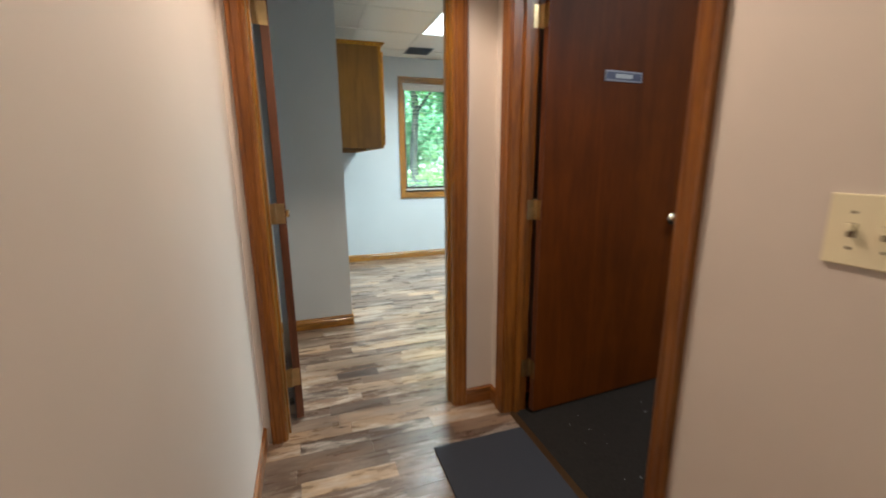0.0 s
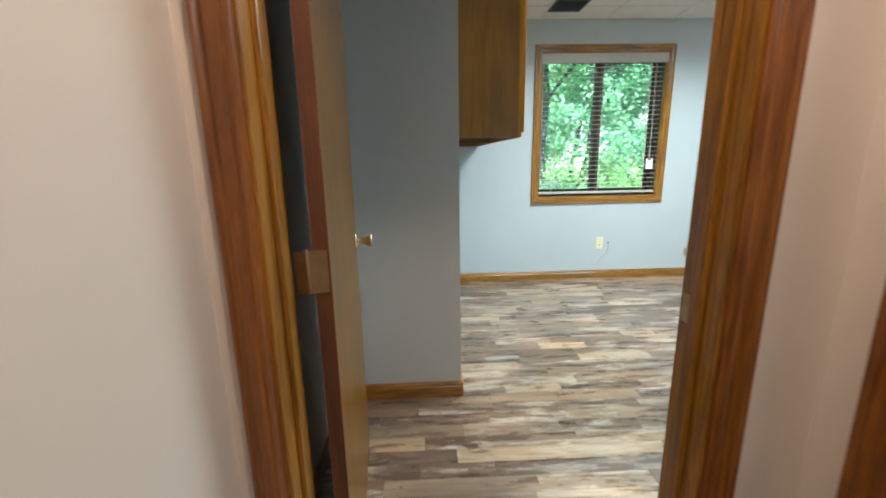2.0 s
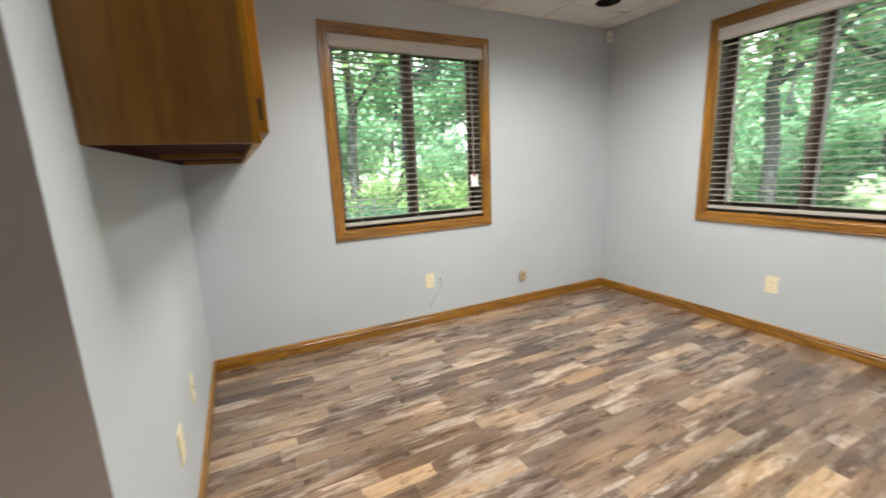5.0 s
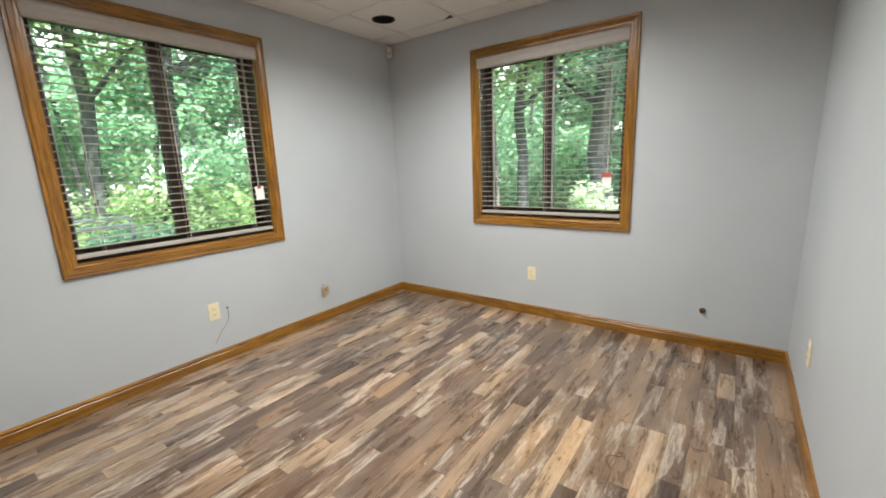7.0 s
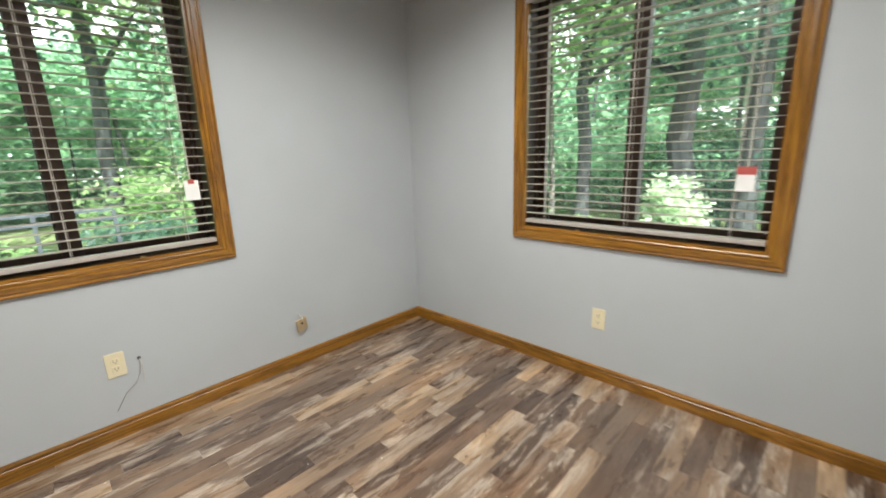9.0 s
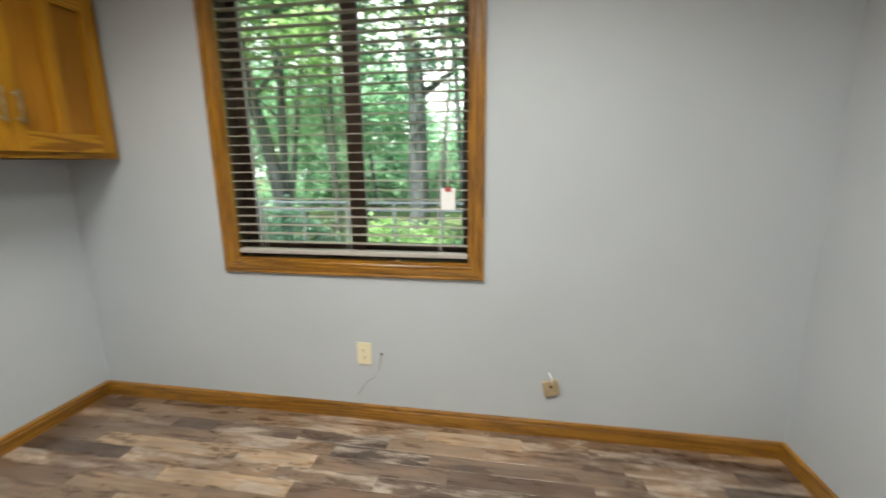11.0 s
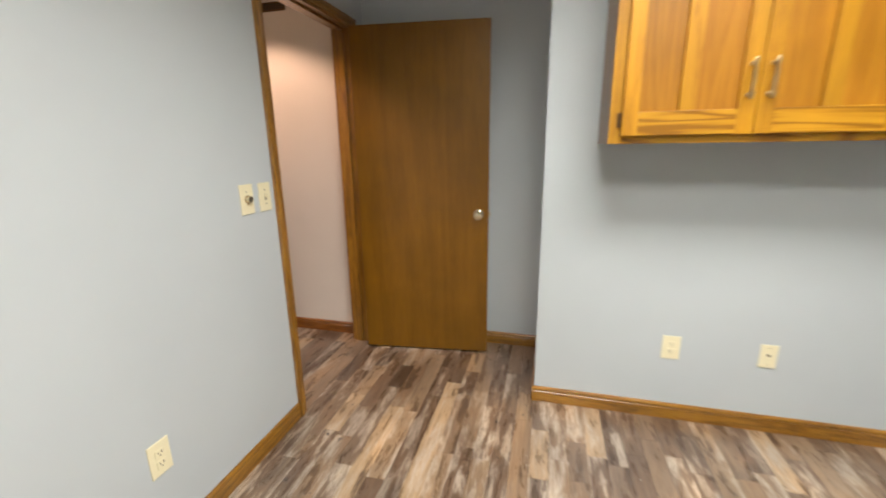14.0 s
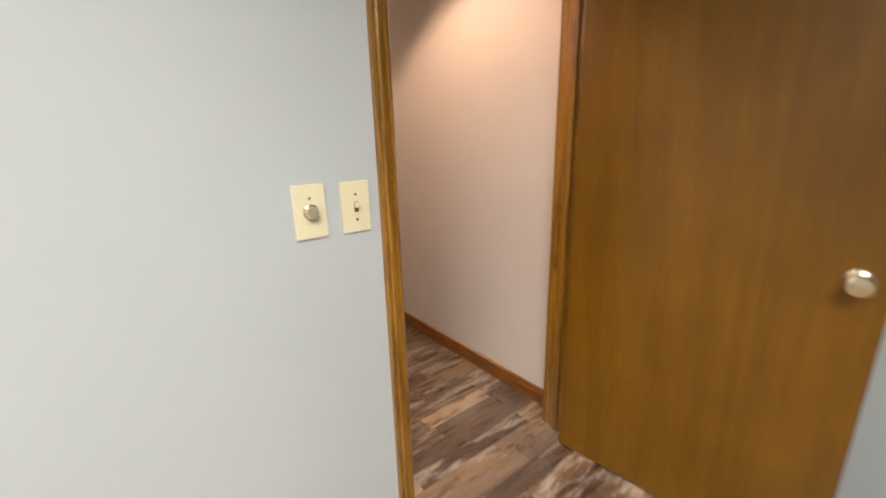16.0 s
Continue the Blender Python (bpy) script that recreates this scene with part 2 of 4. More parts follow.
M_CAB_Z = wood("cabinet_oak_upright", *CAB, axis="z", rough=0.42, fine=1.4, coat=0.04, spec=0.32)
M_CAB_Y = wood("cabinet_oak_level", *CAB, axis="y", rough=0.42, fine=1.1, coat=0.04, spec=0.32, ring=2.6, figured=0.6)
M_CAB_PANEL = wood("cabinet_panel_veneer", (0.245, 0.094, 0.004), (0.300, 0.121, 0.005), (0.345, 0.145, 0.007), axis="z", rough=0.42, fine=0.8, coat=0.04, spec=0.32, ring=1.6, figured=0.25)
# side veneer darker than the fronts: the side's shade is put into the colour
M_CAB_SIDE = wood("cabinet_side_veneer_shade", (0.155, 0.066, 0.008), (0.215, 0.095, 0.012), (0.255, 0.116, 0.017), axis="z")
# near-black underside and hanging rail: shade below the cabinet put into the colour
M_CAB_UNDER = plain("shade_cabinet_underside", (0.032, 0.010, 0.005), 0.8, spec=0.05, wear=0.2, scale=12)
M_DOOR = wood("door_oak_veneer", (0.145, 0.060, 0.002), (0.180, 0.077, 0.003), (0.208, 0.092, 0.004), axis="z", rough=0.36, fine=0.7, ring=0.7, coat=0.2, spec=0.35)
M_DOOR_EDGE = wood("door_edge_wood", (0.05, 0.017, 0.008), (0.10, 0.034, 0.014), (0.14, 0.05, 0.02), axis="z")
M_DOOR2 = wood("red_brown_door_veneer", (0.068, 0.015, 0.0010), (0.094, 0.022, 0.0013), (0.116, 0.029, 0.0017), axis="z", rough=0.5, fine=0.7, ring=0.7, coat=0.0, spec=0.12)
M_PLANK = plank_material()
M_UNDER = plain("floor_underlay", (0.05, 0.04, 0.03), 0.9)
M_CARPET = plain("dark_carpet", (0.016, 0.0135, 0.011), 0.95, spec=0.2, wear=0.5, scale=160, relief=0.8)
M_MAT = plain("rubber_mat", (0.022, 0.025, 0.034), 0.75, wear=0.25, scale=300, relief=0.5)
M_BRASS = plain("worn_brass", (0.56, 0.42, 0.22), 0.3, 1.0, wear=0.15)
M_NICKEL = plain("satin_brass_knob", (0.74, 0.64, 0.46), 0.22, 1.0)
M_BRONZE = plain("antique_bronze", (0.44, 0.35, 0.20), 0.33, 1.0, wear=0.3)
M_HINGE = plain("dark_hinge", (0.11, 0.06, 0.025), 0.45, 0.8)
M_IVORY = plain("ivory_plastic", (0.80, 0.72, 0.50), 0.35, wear=0.02)
M_TAN = plain("aged_tan_plastic", (0.52, 0.40, 0.24), 0.45, wear=0.12)
M_IVORY_D = plain("ivory_shadow_slot", (0.16, 0.11, 0.06), 0.5)
M_WHITE = plain("white_plastic", (0.78, 0.77, 0.74), 0.4)
M_DARK = plain("black_hole", (0.012, 0.011, 0.010), 0.8)
M_SASH = plain("brown_sash", (0.060, 0.034, 0.022), 0.45, wear=0.12)
# pale sash-edge strip: the sky's reflection is put into its colour
M_SKY_GLINT = plain("sky_glint", (0.55, 0.60, 0.64), 0.35)
M_SLAT = plain("taupe_slat", (0.46, 0.42, 0.385), 0.42, wear=0.04)
M_SLAT_D = plain("brown_grey_slat", (0.39, 0.35, 0.31), 0.45, wear=0.04)
M_CORD = plain("blind_cord", (0.55, 0.52, 0.47), 0.8)
M_PAPER = plain("white_paper", (0.85, 0.84, 0.82), 0.8, wear=0.02)
M_WIRE = plain("grey_wire", (0.26, 0.25, 0.24), 0.6)
M_RED = plain("red_print", (0.46, 0.09, 0.08), 0.6)
M_ORANGE = plain("orange_plastic", (0.85, 0.22, 0.03), 0.5)
M_SIGN = plain("sign_plate", (0.33, 0.33, 0.36), 0.35, 0.6)
M_SIGN_D = plain("sign_insert", (0.07, 0.075, 0.12), 0.4)
M_SIGN_P = plain("sign_lettering_bar", (0.45, 0.45, 0.46), 0.5)
M_GLASS = glass_material()
M_LENS = emitter("panel_diffuser", (1.0, 0.98, 0.94), 0.7)
M_HAZE = emitter("hazy_sky", (0.92, 1.0, 1.0), 0.5)
M_CAN_LAMP = emitter("hall_lamp_face", (1.0, 0.75, 0.5), 8.0)
M_BARK = plain("tree_bark", (0.060, 0.064, 0.066), 0.9, wear=0.4, scale=18, relief=0.9)
M_BARK_L = plain("pale_bark", (0.15, 0.14, 0.125), 0.9, wear=0.4, scale=14, relief=0.9)
M_LEAF_A = leaf_material("leaf_bright", (0.115, 0.195, 0.075), (0.28, 0.40, 0.175))
M_LEAF_B = leaf_material("leaf_deep", (0.032, 0.082, 0.058), (0.105, 0.190, 0.128))
# whitish leaves: the glare of full sun is put into the colour
M_LEAF_GLARE = leaf_material("leaf_sun_glare", (0.24, 0.31, 0.20), (0.52, 0.58, 0.46))
# far leaves are bluer: the haze of distance is put into their colour
M_LEAF_HAZED = leaf_material("leaf_far_hazed", (0.100, 0.200, 0.130), (0.28, 0.42, 0.26))
M_SOIL = plain("leaf_litter_ground", (0.11, 0.14, 0.05), 0.95, wear=0.6, scale=3, relief=0.6)
M_RAIL = plain("grey_metal_rail", (0.12, 0.135, 0.16), 0.5, 0.3)
M_SIDING = plain("house_siding", (0.45, 0.40, 0.34), 0.8)
M_PATH = plain("pale_concrete", (0.55, 0.53, 0.50), 0.9, wear=0.15, scale=5)


# ---- mesh helpers ----
def box(bm, x0, x1, y0, y1, z0, z1, bevel=0.0):
    vs = [bm.verts.new((x, y, z)) for z in (z0, z1) for y in (y0, y1) for x in (x0, x1)]
    fs = [bm.faces.new([vs[i] for i in f]) for f in
          ((0, 2, 3, 1), (4, 5, 7, 6), (0, 1, 5, 4), (2, 6, 7, 3), (0, 4, 6, 2), (1, 3, 7, 5))]
    if bevel:
        es = list({e for f in fs for e in f.edges})
        bmesh.ops.bevel(bm, geom=es, offset=bevel, segments=2, affect="EDGES", profile=0.6)


def boxed(*a, bevel=0.0):
    bm = bmesh.new()
    box(bm, *a, bevel=bevel)
    return bm


def lathe(bm, profile, m, seg=20):
    """Turns (radius, height) pairs round the local z axis, laid out by m."""
    rings = []
    for r, h in profile:
        rings.append([bm.verts.new(m @ Vector((r * math.cos(a), r * math.sin(a), h)))
                      for a in (2 * math.pi * i / seg for i in range(seg))])
    for a, b in zip(rings, rings[1:]):
        for i in range(seg):
            bm.faces.new((a[i], a[(i + 1) % seg], b[(i + 1) % seg], b[i]))
    bm.faces.new(rings[0][::-1])
    bm.faces.new(rings[-1])


def tube(bm, pts, radii, seg=8):
    rings = []
    for i, p in enumerate(pts):
        d = (Vector(pts[min(i + 1, len(pts) - 1)]) - Vector(pts[max(i - 1, 0)])).normalized()
        a = d.orthogonal().normalized() if abs(d.z) < 0.9 else Vector((1, 0, 0)).cross(d).normalized()
        c = d.cross(a)
        rings.append([bm.verts.new(Vector(p) + radii[i] * (math.cos(q) * a + math.sin(q) * c))
                      for q in (2 * math.pi * k / seg for k in range(seg))])
    for a, b in zip(rings, rings[1:]):
        for i in range(seg):
            bm.faces.new((a[i], a[(i + 1) % seg], b[(i + 1) % seg], b[i]))
    bm.faces.new(rings[0][::-1])
    bm.faces.new(rings[-1])


def finish(name, bm, material, smooth=False):
    bmesh.ops.recalc_face_normals(bm, faces=bm.faces)
    me = bpy.data.meshes.new(name)
    bm.to_mesh(me)
    bm.free()
    me.materials.append(material)
    if smooth:
        for p in me.polygons:
            p.use_smooth = True
        me.set_sharp_from_angle(angle=radians(35))
    return new(name, me)


def part(name, bm, material, parent, label="", smooth=False):
    ob = finish(name, bm, material, smooth)
    if parent is not None:
        ob.parent = parent
    return tagged(ob, label)


def thing(name, at, label, category, group="", kind=""):
    ob = new(name)
    ob.location = at if not isinstance(at, Matrix) else at.translation
    if isinstance(at, Matrix):
        ob.matrix_world = at
    return tagged(ob, label, category, group, kind)


def structure(name, bm, material, label, category="wall"):
    return tagged(finish(name, bm, material), label, category, kind="structure")


# Faces of walls: (along, height, out of the wall) to the world
def on_north(a, h, d):
    return Vector((a, NORTH - d, h))


def on_east(a, h, d):
    return Vector((EAST - d, a, h))


def on_south(a, h, d):
    return Vector((a, SOUTH + d, h))


def on_hall_south(a, h, d):
    return Vector((a, HALL_S - d, h))


def on_hall_east(a, h, d):
    return Vector((HALL_E - d, a, h))


def on_cab_wall(a, h, d):
    return Vector((d, a, h))


def wbox(bm, place, a0, a1, h0, h1, d0, d1, bevel=0.0):
    """A box laid on a wall's face."""
    p, q = place(a0, h0, d0), place(a1, h1, d1)
    box(bm, *sorted((p.x, q.x)), *sorted((p.y, q.y)), *sorted((p.z, q.z)), bevel=bevel)


# moulding profiles: (across from the inner edge, out of the wall)
CASING = ((0, 0), (0, 0.009), (0.004, 0.012), (0.012, 0.012), (0.014, 0.010), (0.017, 0.010), (0.020, 0.014), (0.040, 0.017),
          (0.046, 0.014), (0.050, 0.014), (0.054, 0.018), (0.060, 0.018), (0.063, 0.014), (0.063, 0))
BASE = ((0, 0), (0.012, 0), (0.012, 0.057), (0.009, 0.061), (0.009, 0.064), (0.0135, 0.068), (0.0135, 0.075), (0.010, 0.081), (0.004, 0.085), (0, 0.085))


def casing_board(bm, place, start, end, outward, mitre0, mitre1, profile=CASING):
    """One board of a casing. start, end: inner edge, (along, height); outward: unit way from the opening."""
    rows = []
    sv, ev, ov = Vector(start), Vector(end), Vector(outward)
    run = (ev - sv).normalized()
    for u, v in profile:
        a = sv + ov * u - run * (u if mitre0 else 0)
        b = ev + ov * u + run * (u if mitre1 else 0)
        rows.append((bm.verts.new(place(a.x, a.y, v)), bm.verts.new(place(b.x, b.y, v))))
    for (a, b), (c, d) in zip(rows, rows[1:]):
        bm.faces.new((a, b, d, c))
    bm.faces.new([r[0] for r in rows][::-1])
    bm.faces.new([r[1] for r in rows])


def baseboard_run(bm, x0, y0, x1, y1, nx, ny, m0=0, m1=0):
    """A run of baseboard along a wall; nx, ny: out of the wall; m0, m1: 1 shortens an end at an inner corner, -1 lengthens it."""
    d = Vector((x1 - x0, y1 - y0, 0)).normalized()
    rows = []
    for v, h in BASE:
        a = Vector((x0, y0, h)) + Vector((nx, ny, 0)) * v + d * v * m0
        b = Vector((x1, y1, h)) + Vector((nx, ny, 0)) * v - d * v * m1
        rows.append((bm.verts.new(a), bm.verts.new(b)))
    for (a, b), (c, e) in zip(rows, rows[1:]):
        bm.faces.new((a, b, e, c))
    bm.faces.new([r[0] for r in rows][::-1])
    bm.faces.new([r[1] for r in rows])


# ---- the setting ----
T = 0.20
def wall_with_window(name, place, a0, a1, w0, w1, label):
    bm = bmesh.new()
    wbox(bm, place, a0, w0, -0.05, 2.7, -T, 0)
    wbox(bm, place, w1, a1, -0.05, 2.7, -T, 0)
    wbox(bm, place, w0, w1, -0.05, WIN_LO, -T, 0)
    wbox(bm, place, w0, w1, WIN_HI, 2.7, -T, 0)
    return structure(name, bm, M_WALL, label)


wall_with_window("wall_north", on_north, -0.9, EAST + T, W1A, W1B, "pale grey painted office wall with a window")
wall_with_window("wall_east", on_east, HALL_S, NORTH, W2A, W2B, "pale grey painted office wall with a second window")
structure("wall_cabinets", boxed(-0.12, 0, NIB_Y, NORTH, -0.05, 2.7), M_WALL, "pale grey wall that carries the oak cabinets")
structure("wall_recess_end", boxed(REC_W - 0.12, -0.12, NIB_Y, NIB_Y + 0.12, -0.05, 2.7), M_WALL, "grey end wall of the recess behind the door")
structure("wall_recess_back", boxed(REC_W - 0.12, REC_W, HALL_S, NIB_Y, -0.05, 2.7), M_WALL, "grey back wall of the recess behind the door")
MIDY = HALL_S + 0.03
bm = bmesh.new()
box(bm, REC_W, D1A - 0.018, MIDY, SOUTH, -0.05, 2.7)
box(bm, D1B + 0.018, EAST, MIDY, SOUTH, -0.05, 2.7)
box(bm, D1A - 0.018, D1B + 0.018, MIDY, SOUTH, DOOR_H + 0.018, 2.7)
structure("wall_south", bm, M_WALL, "pale grey office wall with the doorway and switches")
bm = bmesh.new()
box(bm, REC_W, D1A - 0.018, HALL_S, MIDY, -0.05, 2.7)
box(bm, D1B + 0.018, ROOM2_X - 0.06, HALL_S, MIDY, -0.05, 2.7)
box(bm, D1A - 0.018, D1B + 0.018, HALL_S, MIDY, DOOR_H + 0.018, 2.7)
structure("wall_hall_end", bm, M_HALL, "cream painted end wall of the hallway round the office doorway")
structure("wall_hall_west", boxed(HALL_W - 0.12, HALL_W, -2.9, HALL_S, -0.05, 2.7), M_HALL, "cream painted side wall of the hallway")
HM = HALL_E + 0.06
bm = bmesh.new()
box(bm, HALL_E, HM, -2.9, D2A - 0.018, -0.05, 2.7)
box(bm, HALL_E, HM, D2B + 0.018, HALL_S, -0.05, 2.7)
box(bm, HALL_E, HM, D2A - 0.018, D2B + 0.018, DOOR_H + 0.018, 2.7)
structure("wall_hall_east", bm, M_HALL, "cream painted hallway wall with the side room doorway")
bm = bmesh.new()
box(bm, HM, ROOM2_X, -2.9, D2A - 0.018, -0.05, 2.7)
box(bm, HM, ROOM2_X, D2B + 0.018, HALL_S, -0.05, 2.7)
box(bm, HM, ROOM2_X, D2A - 0.018, D2B + 0.018, DOOR_H + 0.018, 2.7)
structure("wall_side_room_west", bm, M_ROOM2, "blue-grey inner face of the side room wall")
structure("wall_side_room_north", boxed(ROOM2_X - 0.06, EAST, HALL_S, MIDY, -0.05, 2.7), M_ROOM2, "blue-grey side room wall")
structure("wall_side_room_east", boxed(EAST, EAST + T, -2.9, HALL_S, -0.05, 2.7), M_ROOM2, "plain far wall of the side room")
structure("wall_back", boxed(HALL_W - 0.12, EAST + T, -3.02, -2.9, -0.05, 2.7), M_HALL, "plain wall that closes the hallway")
structure("side_room_floor", boxed(HALL_E + 0.05, EAST, -2.9, HALL_S, -0.06, 0.0), M_CARPET, "dark worn carpet of the side room", "floor")
bm = bmesh.new()
box(bm, -0.9, EAST, HALL_S, NORTH, -0.06, -0.004)
box(bm, HALL_W, HALL_E + 0.05, -2.9, HALL_S, -0.06, -0.004)
floor = structure("floor", bm, M_UNDER, "rustic mixed-tone brown and grey vinyl plank floor", "floor")
structure("threshold", boxed(HALL_E + 0.028, HALL_E + 0.062, D2A, D2B, 0.0, 0.005, bevel=0.002), M_HINGE, "dark metal strip where planks meet carpet", "trim")

# ceiling: 2 ft tiles in a thin grid, in one mesh, with the hole of the missing lamp
bm = bmesh.new()
CAN = (3.005, 3.535)
xs = [-0.7] + [0.91 - 1.22 + 0.61 * i for i in range(7)] + [EAST]
ys = [SOUTH] + [3.06 - 0.61 * i for i in range(3, -2, -1)] + [NORTH]


def in_troffer(x, y):
    return any(abs(x - lx) < 0.29 and abs(y - ly) < 0.60 for lx, ly in TROFFERS)



for i in range(len(xs) - 1):
    for j in range(len(ys) - 1):
        x0, x1, y0, y1 = xs[i], xs[i + 1], ys[j], ys[j + 1]
        cx, cy = (x0 + x1) / 2, (y0 + y1) / 2
        if in_troffer(cx, cy):
            continue
        if x0 < CAN[0] < x1 and y0 < CAN[1] < y1:
            ring = [(CAN[0] + 0.082 * math.cos(a), CAN[1] + 0.082 * math.sin(a)) for a in (math.pi * k / 12 for k in range(24))]
            sq = []
            for px, py in ring:
                dx, dy = px - CAN[0], py - CAN[1]
                k = min((x1 - 0.006 - CAN[0]) / dx if dx > 1e-6 else (x0 + 0.006 - CAN[0]) / dx if dx < -1e-6 else 9e9,
                        (y1 - 0.006 - CAN[1]) / dy if dy > 1e-6 else (y0 + 0.006 - CAN[1]) / dy if dy < -1e-6 else 9e9)
                sq.append((CAN[0] + dx * k, CAN[1] + dy * k))
            a = [bm.verts.new((*p, CEIL)) for p in ring]
            c = [bm.verts.new((*p, CEIL)) for p in sq]
            u = [bm.verts.new((*p, CEIL + 0.05)) for p in ring]
            for k in range(24):
                n1 = (k + 1) % 24
                bm.faces.new((a[k], a[n1], c[n1], c[k]))
                bm.faces.new((u[k], u[n1], a[n1], a[k]))
            continue
        box(bm, x0 + 0.006, x1 - 0.006, y0 + 0.006, y1 - 0.006, CEIL, CEIL + 0.015)
structure("ceiling", bm, M_CEIL, "off-white dropped ceiling of square mineral tiles", "ceiling")
bm = bmesh.new()
for x in xs[1:-1]:
    box(bm, x - 0.012, x + 0.012, SOUTH, NORTH, CEIL - 0.004, CEIL + 0.003)
for y in ys[1:-1]:
    for x0, x1 in zip(xs, xs[1:]):
        if not in_troffer((x0 + x1) / 2, y):
            box(bm, x0, x1, y - 0.012, y + 0.012, CEIL - 0.0045, CEIL + 0.0025)
structure("ceiling_grid", bm, M_GRID, "thin painted metal bars between ceiling tiles", "ceiling")
structure("ceiling_hall", boxed(HALL_W, EAST, -2.9, HALL_S, CEIL, CEIL + 0.03), M_CEIL, "off-white ceiling of hallway and side room", "ceiling")
# unseen slab added above the ceilings to block the sun
bm = bmesh.new()
box(bm, -0.95, EAST + 0.6, -3.3, NORTH + 0.6, 2.75, 2.9)
structure("roof", bm, M_SIDING, "plain flat roof, unseen, added to keep the sun out of the building", "roof")
ob = thing("recessed_can", (*CAN, CEIL), "empty dark recessed round opening in a ceiling tile", "ceiling fixture")
bm = bmesh.new()
lathe(bm, ((0.079, 0.045), (0.079, -0.001), (0.092, -0.004), (0.094, 0.0), (0.081, 0.05)), Matrix.Identity(4), 28)
part("trim_ring", bm, M_DARK, ob)
bm = bmesh.new()
lathe(bm, ((0.081, 0.0), (0.081, 0.004)), Matrix.Translation((0, 0, 0.055)), 24)
part("can_top", bm, M_DARK, ob)

# ---- floor strips ----
def strip_mesh(length, width):
    bm = bmesh.new()
    a, b, g, t = length / 2, width / 2, 0.0003, 0.0008
    lo = [bm.verts.new(p) for p in ((-a, -b, -0.004), (a, -b, -0.004), (a, b, -0.004), (-a, b, -0.004))]
    md = [bm.verts.new(p) for p in ((-a + g, -b + g, -0.0004), (a - g, -b + g, -0.0004), (a - g, b - g, -0.0004), (-a + g, b - g, -0.0004))]
    up = [bm.verts.new(p) for p in ((-a + t, -b + t, 0), (a - t, -b + t, 0), (a - t, b - t, 0), (-a + t, b - t, 0))]
    for u, v in ((lo, md), (md, up)):
        for k in range(4):
            bm.faces.new((u[k], u[(k + 1) % 4], v[(k + 1) % 4], v[k]))
    bm.faces.new(up)
    me = bpy.data.meshes.new("plank")
    bm.to_mesh(me)
    bm.free()
    me.materials.append(M_PLANK)
    return me


def lay_floor():
    rng = random.Random(11)
    width = 0.0835
    meshes, rest, count = {}, bmesh.new(), 0
    y = -2.9
    while y < NORTH - 0.001:
        w = min(width, NORTH - y)
        yc = y + w / 2
        if yc < HALL_S:
            spans = [(HALL_W, HALL_E + 0.03)]
        elif yc < SOUTH:
            spans = [(D1A - 0.02, D1B + 0.02)]
        elif yc < NIB_Y:
            spans = [(REC_W, EAST)]
        else:
            spans = [(0.0, EAST)]
        for x0, x1 in spans:
            x = x0
            first = True
            while x1 - x > 0.004:
                ln = rng.choice((0.24, 0.31, 0.38, 0.46, 0.46, 0.61, 0.76, 0.92))
                if first:
                    ln *= rng.uniform(0.3, 1.0)
                    first = False
                if x1 - x - ln < 0.12:
                    ln = x1 - x
                ln = min(ln, x1 - x)
                if yc > SOUTH and count < 295:
                    key = (round(ln, 3), round(w, 4))
                    if key not in meshes:
                        meshes[key] = strip_mesh(*key)
                    ob = new("plank", meshes[key])
                    ob.location = (x + ln / 2, yc, 0)
                    ob.parent = floor
                    count += 1
                else:
                    t = 0.0008
                    vs = [rest.verts.new(p) for p in ((x, y, -0.003), (x + ln, y, -0.003), (x + ln, y + w, -0.003), (x, y + w, -0.003))]
                    us = [rest.verts.new(p) for p in ((x + t, y + t, 0), (x + ln - t, y + t, 0), (x + ln - t, y + w - t, 0), (x + t, y + w - t, 0))]
                    for k in range(4):
                        rest.faces.new((vs[k], vs[(k + 1) % 4], us[(k + 1) % 4], us[k]))
                    rest.faces.new(us)
                x += ln
        y += w
    ob = finish("planks", rest, M_PLANK)
    ob.parent = floor
    tagged(ob, "further vinyl planks", kind="stuff")


# ---- trim ----
trim = thing("baseboard", (0, 0, 0), "honey oak baseboard with a moulded top edge", "trim", kind="structure")
def base(x0, y0, x1, y1, nx, ny, m0=0, m1=0):
    bm = bmesh.new()
    baseboard_run(bm, x0, y0, x1, y1, nx, ny, m0, m1)
    part("board", bm, (TRIM if max(y0, y1) > HALL_S + 0.01 else WARM_LIT_TRIM)["x" if abs(ny) else "y"], trim)


base(0, NORTH, EAST, NORTH, 0, -1, 1, 1)
base(EAST, SOUTH, EAST, NORTH, -1, 0, 1, 1)
base(D1B + 0.0602, SOUTH, EAST, SOUTH, 0, 1, 0, 1)
base(0, NIB_Y, 0, NORTH, 1, 0, -1, 1)
base(REC_W, NIB_Y, 0, NIB_Y, 0, -1, 1, -1)
base(REC_W, SOUTH, REC_W, NIB_Y, 1, 0, 0, 1)
base(HALL_W, -2.9, HALL_W, HALL_S, 1, 0, 0, 0)
base(D1B + 0.069, HALL_S, HALL_E, HALL_S, 0, -1, 0, 1)
base(HALL_E, -2.9, HALL_E, D2A - 0.069, -1, 0, 0, 0)
base(HALL_E, D2B + 0.069, HALL_E, HALL_S, -1, 0, 0, 1)
base(ROOM2_X, HALL_S, EAST, HALL_S, 0, -1, 0, 0)


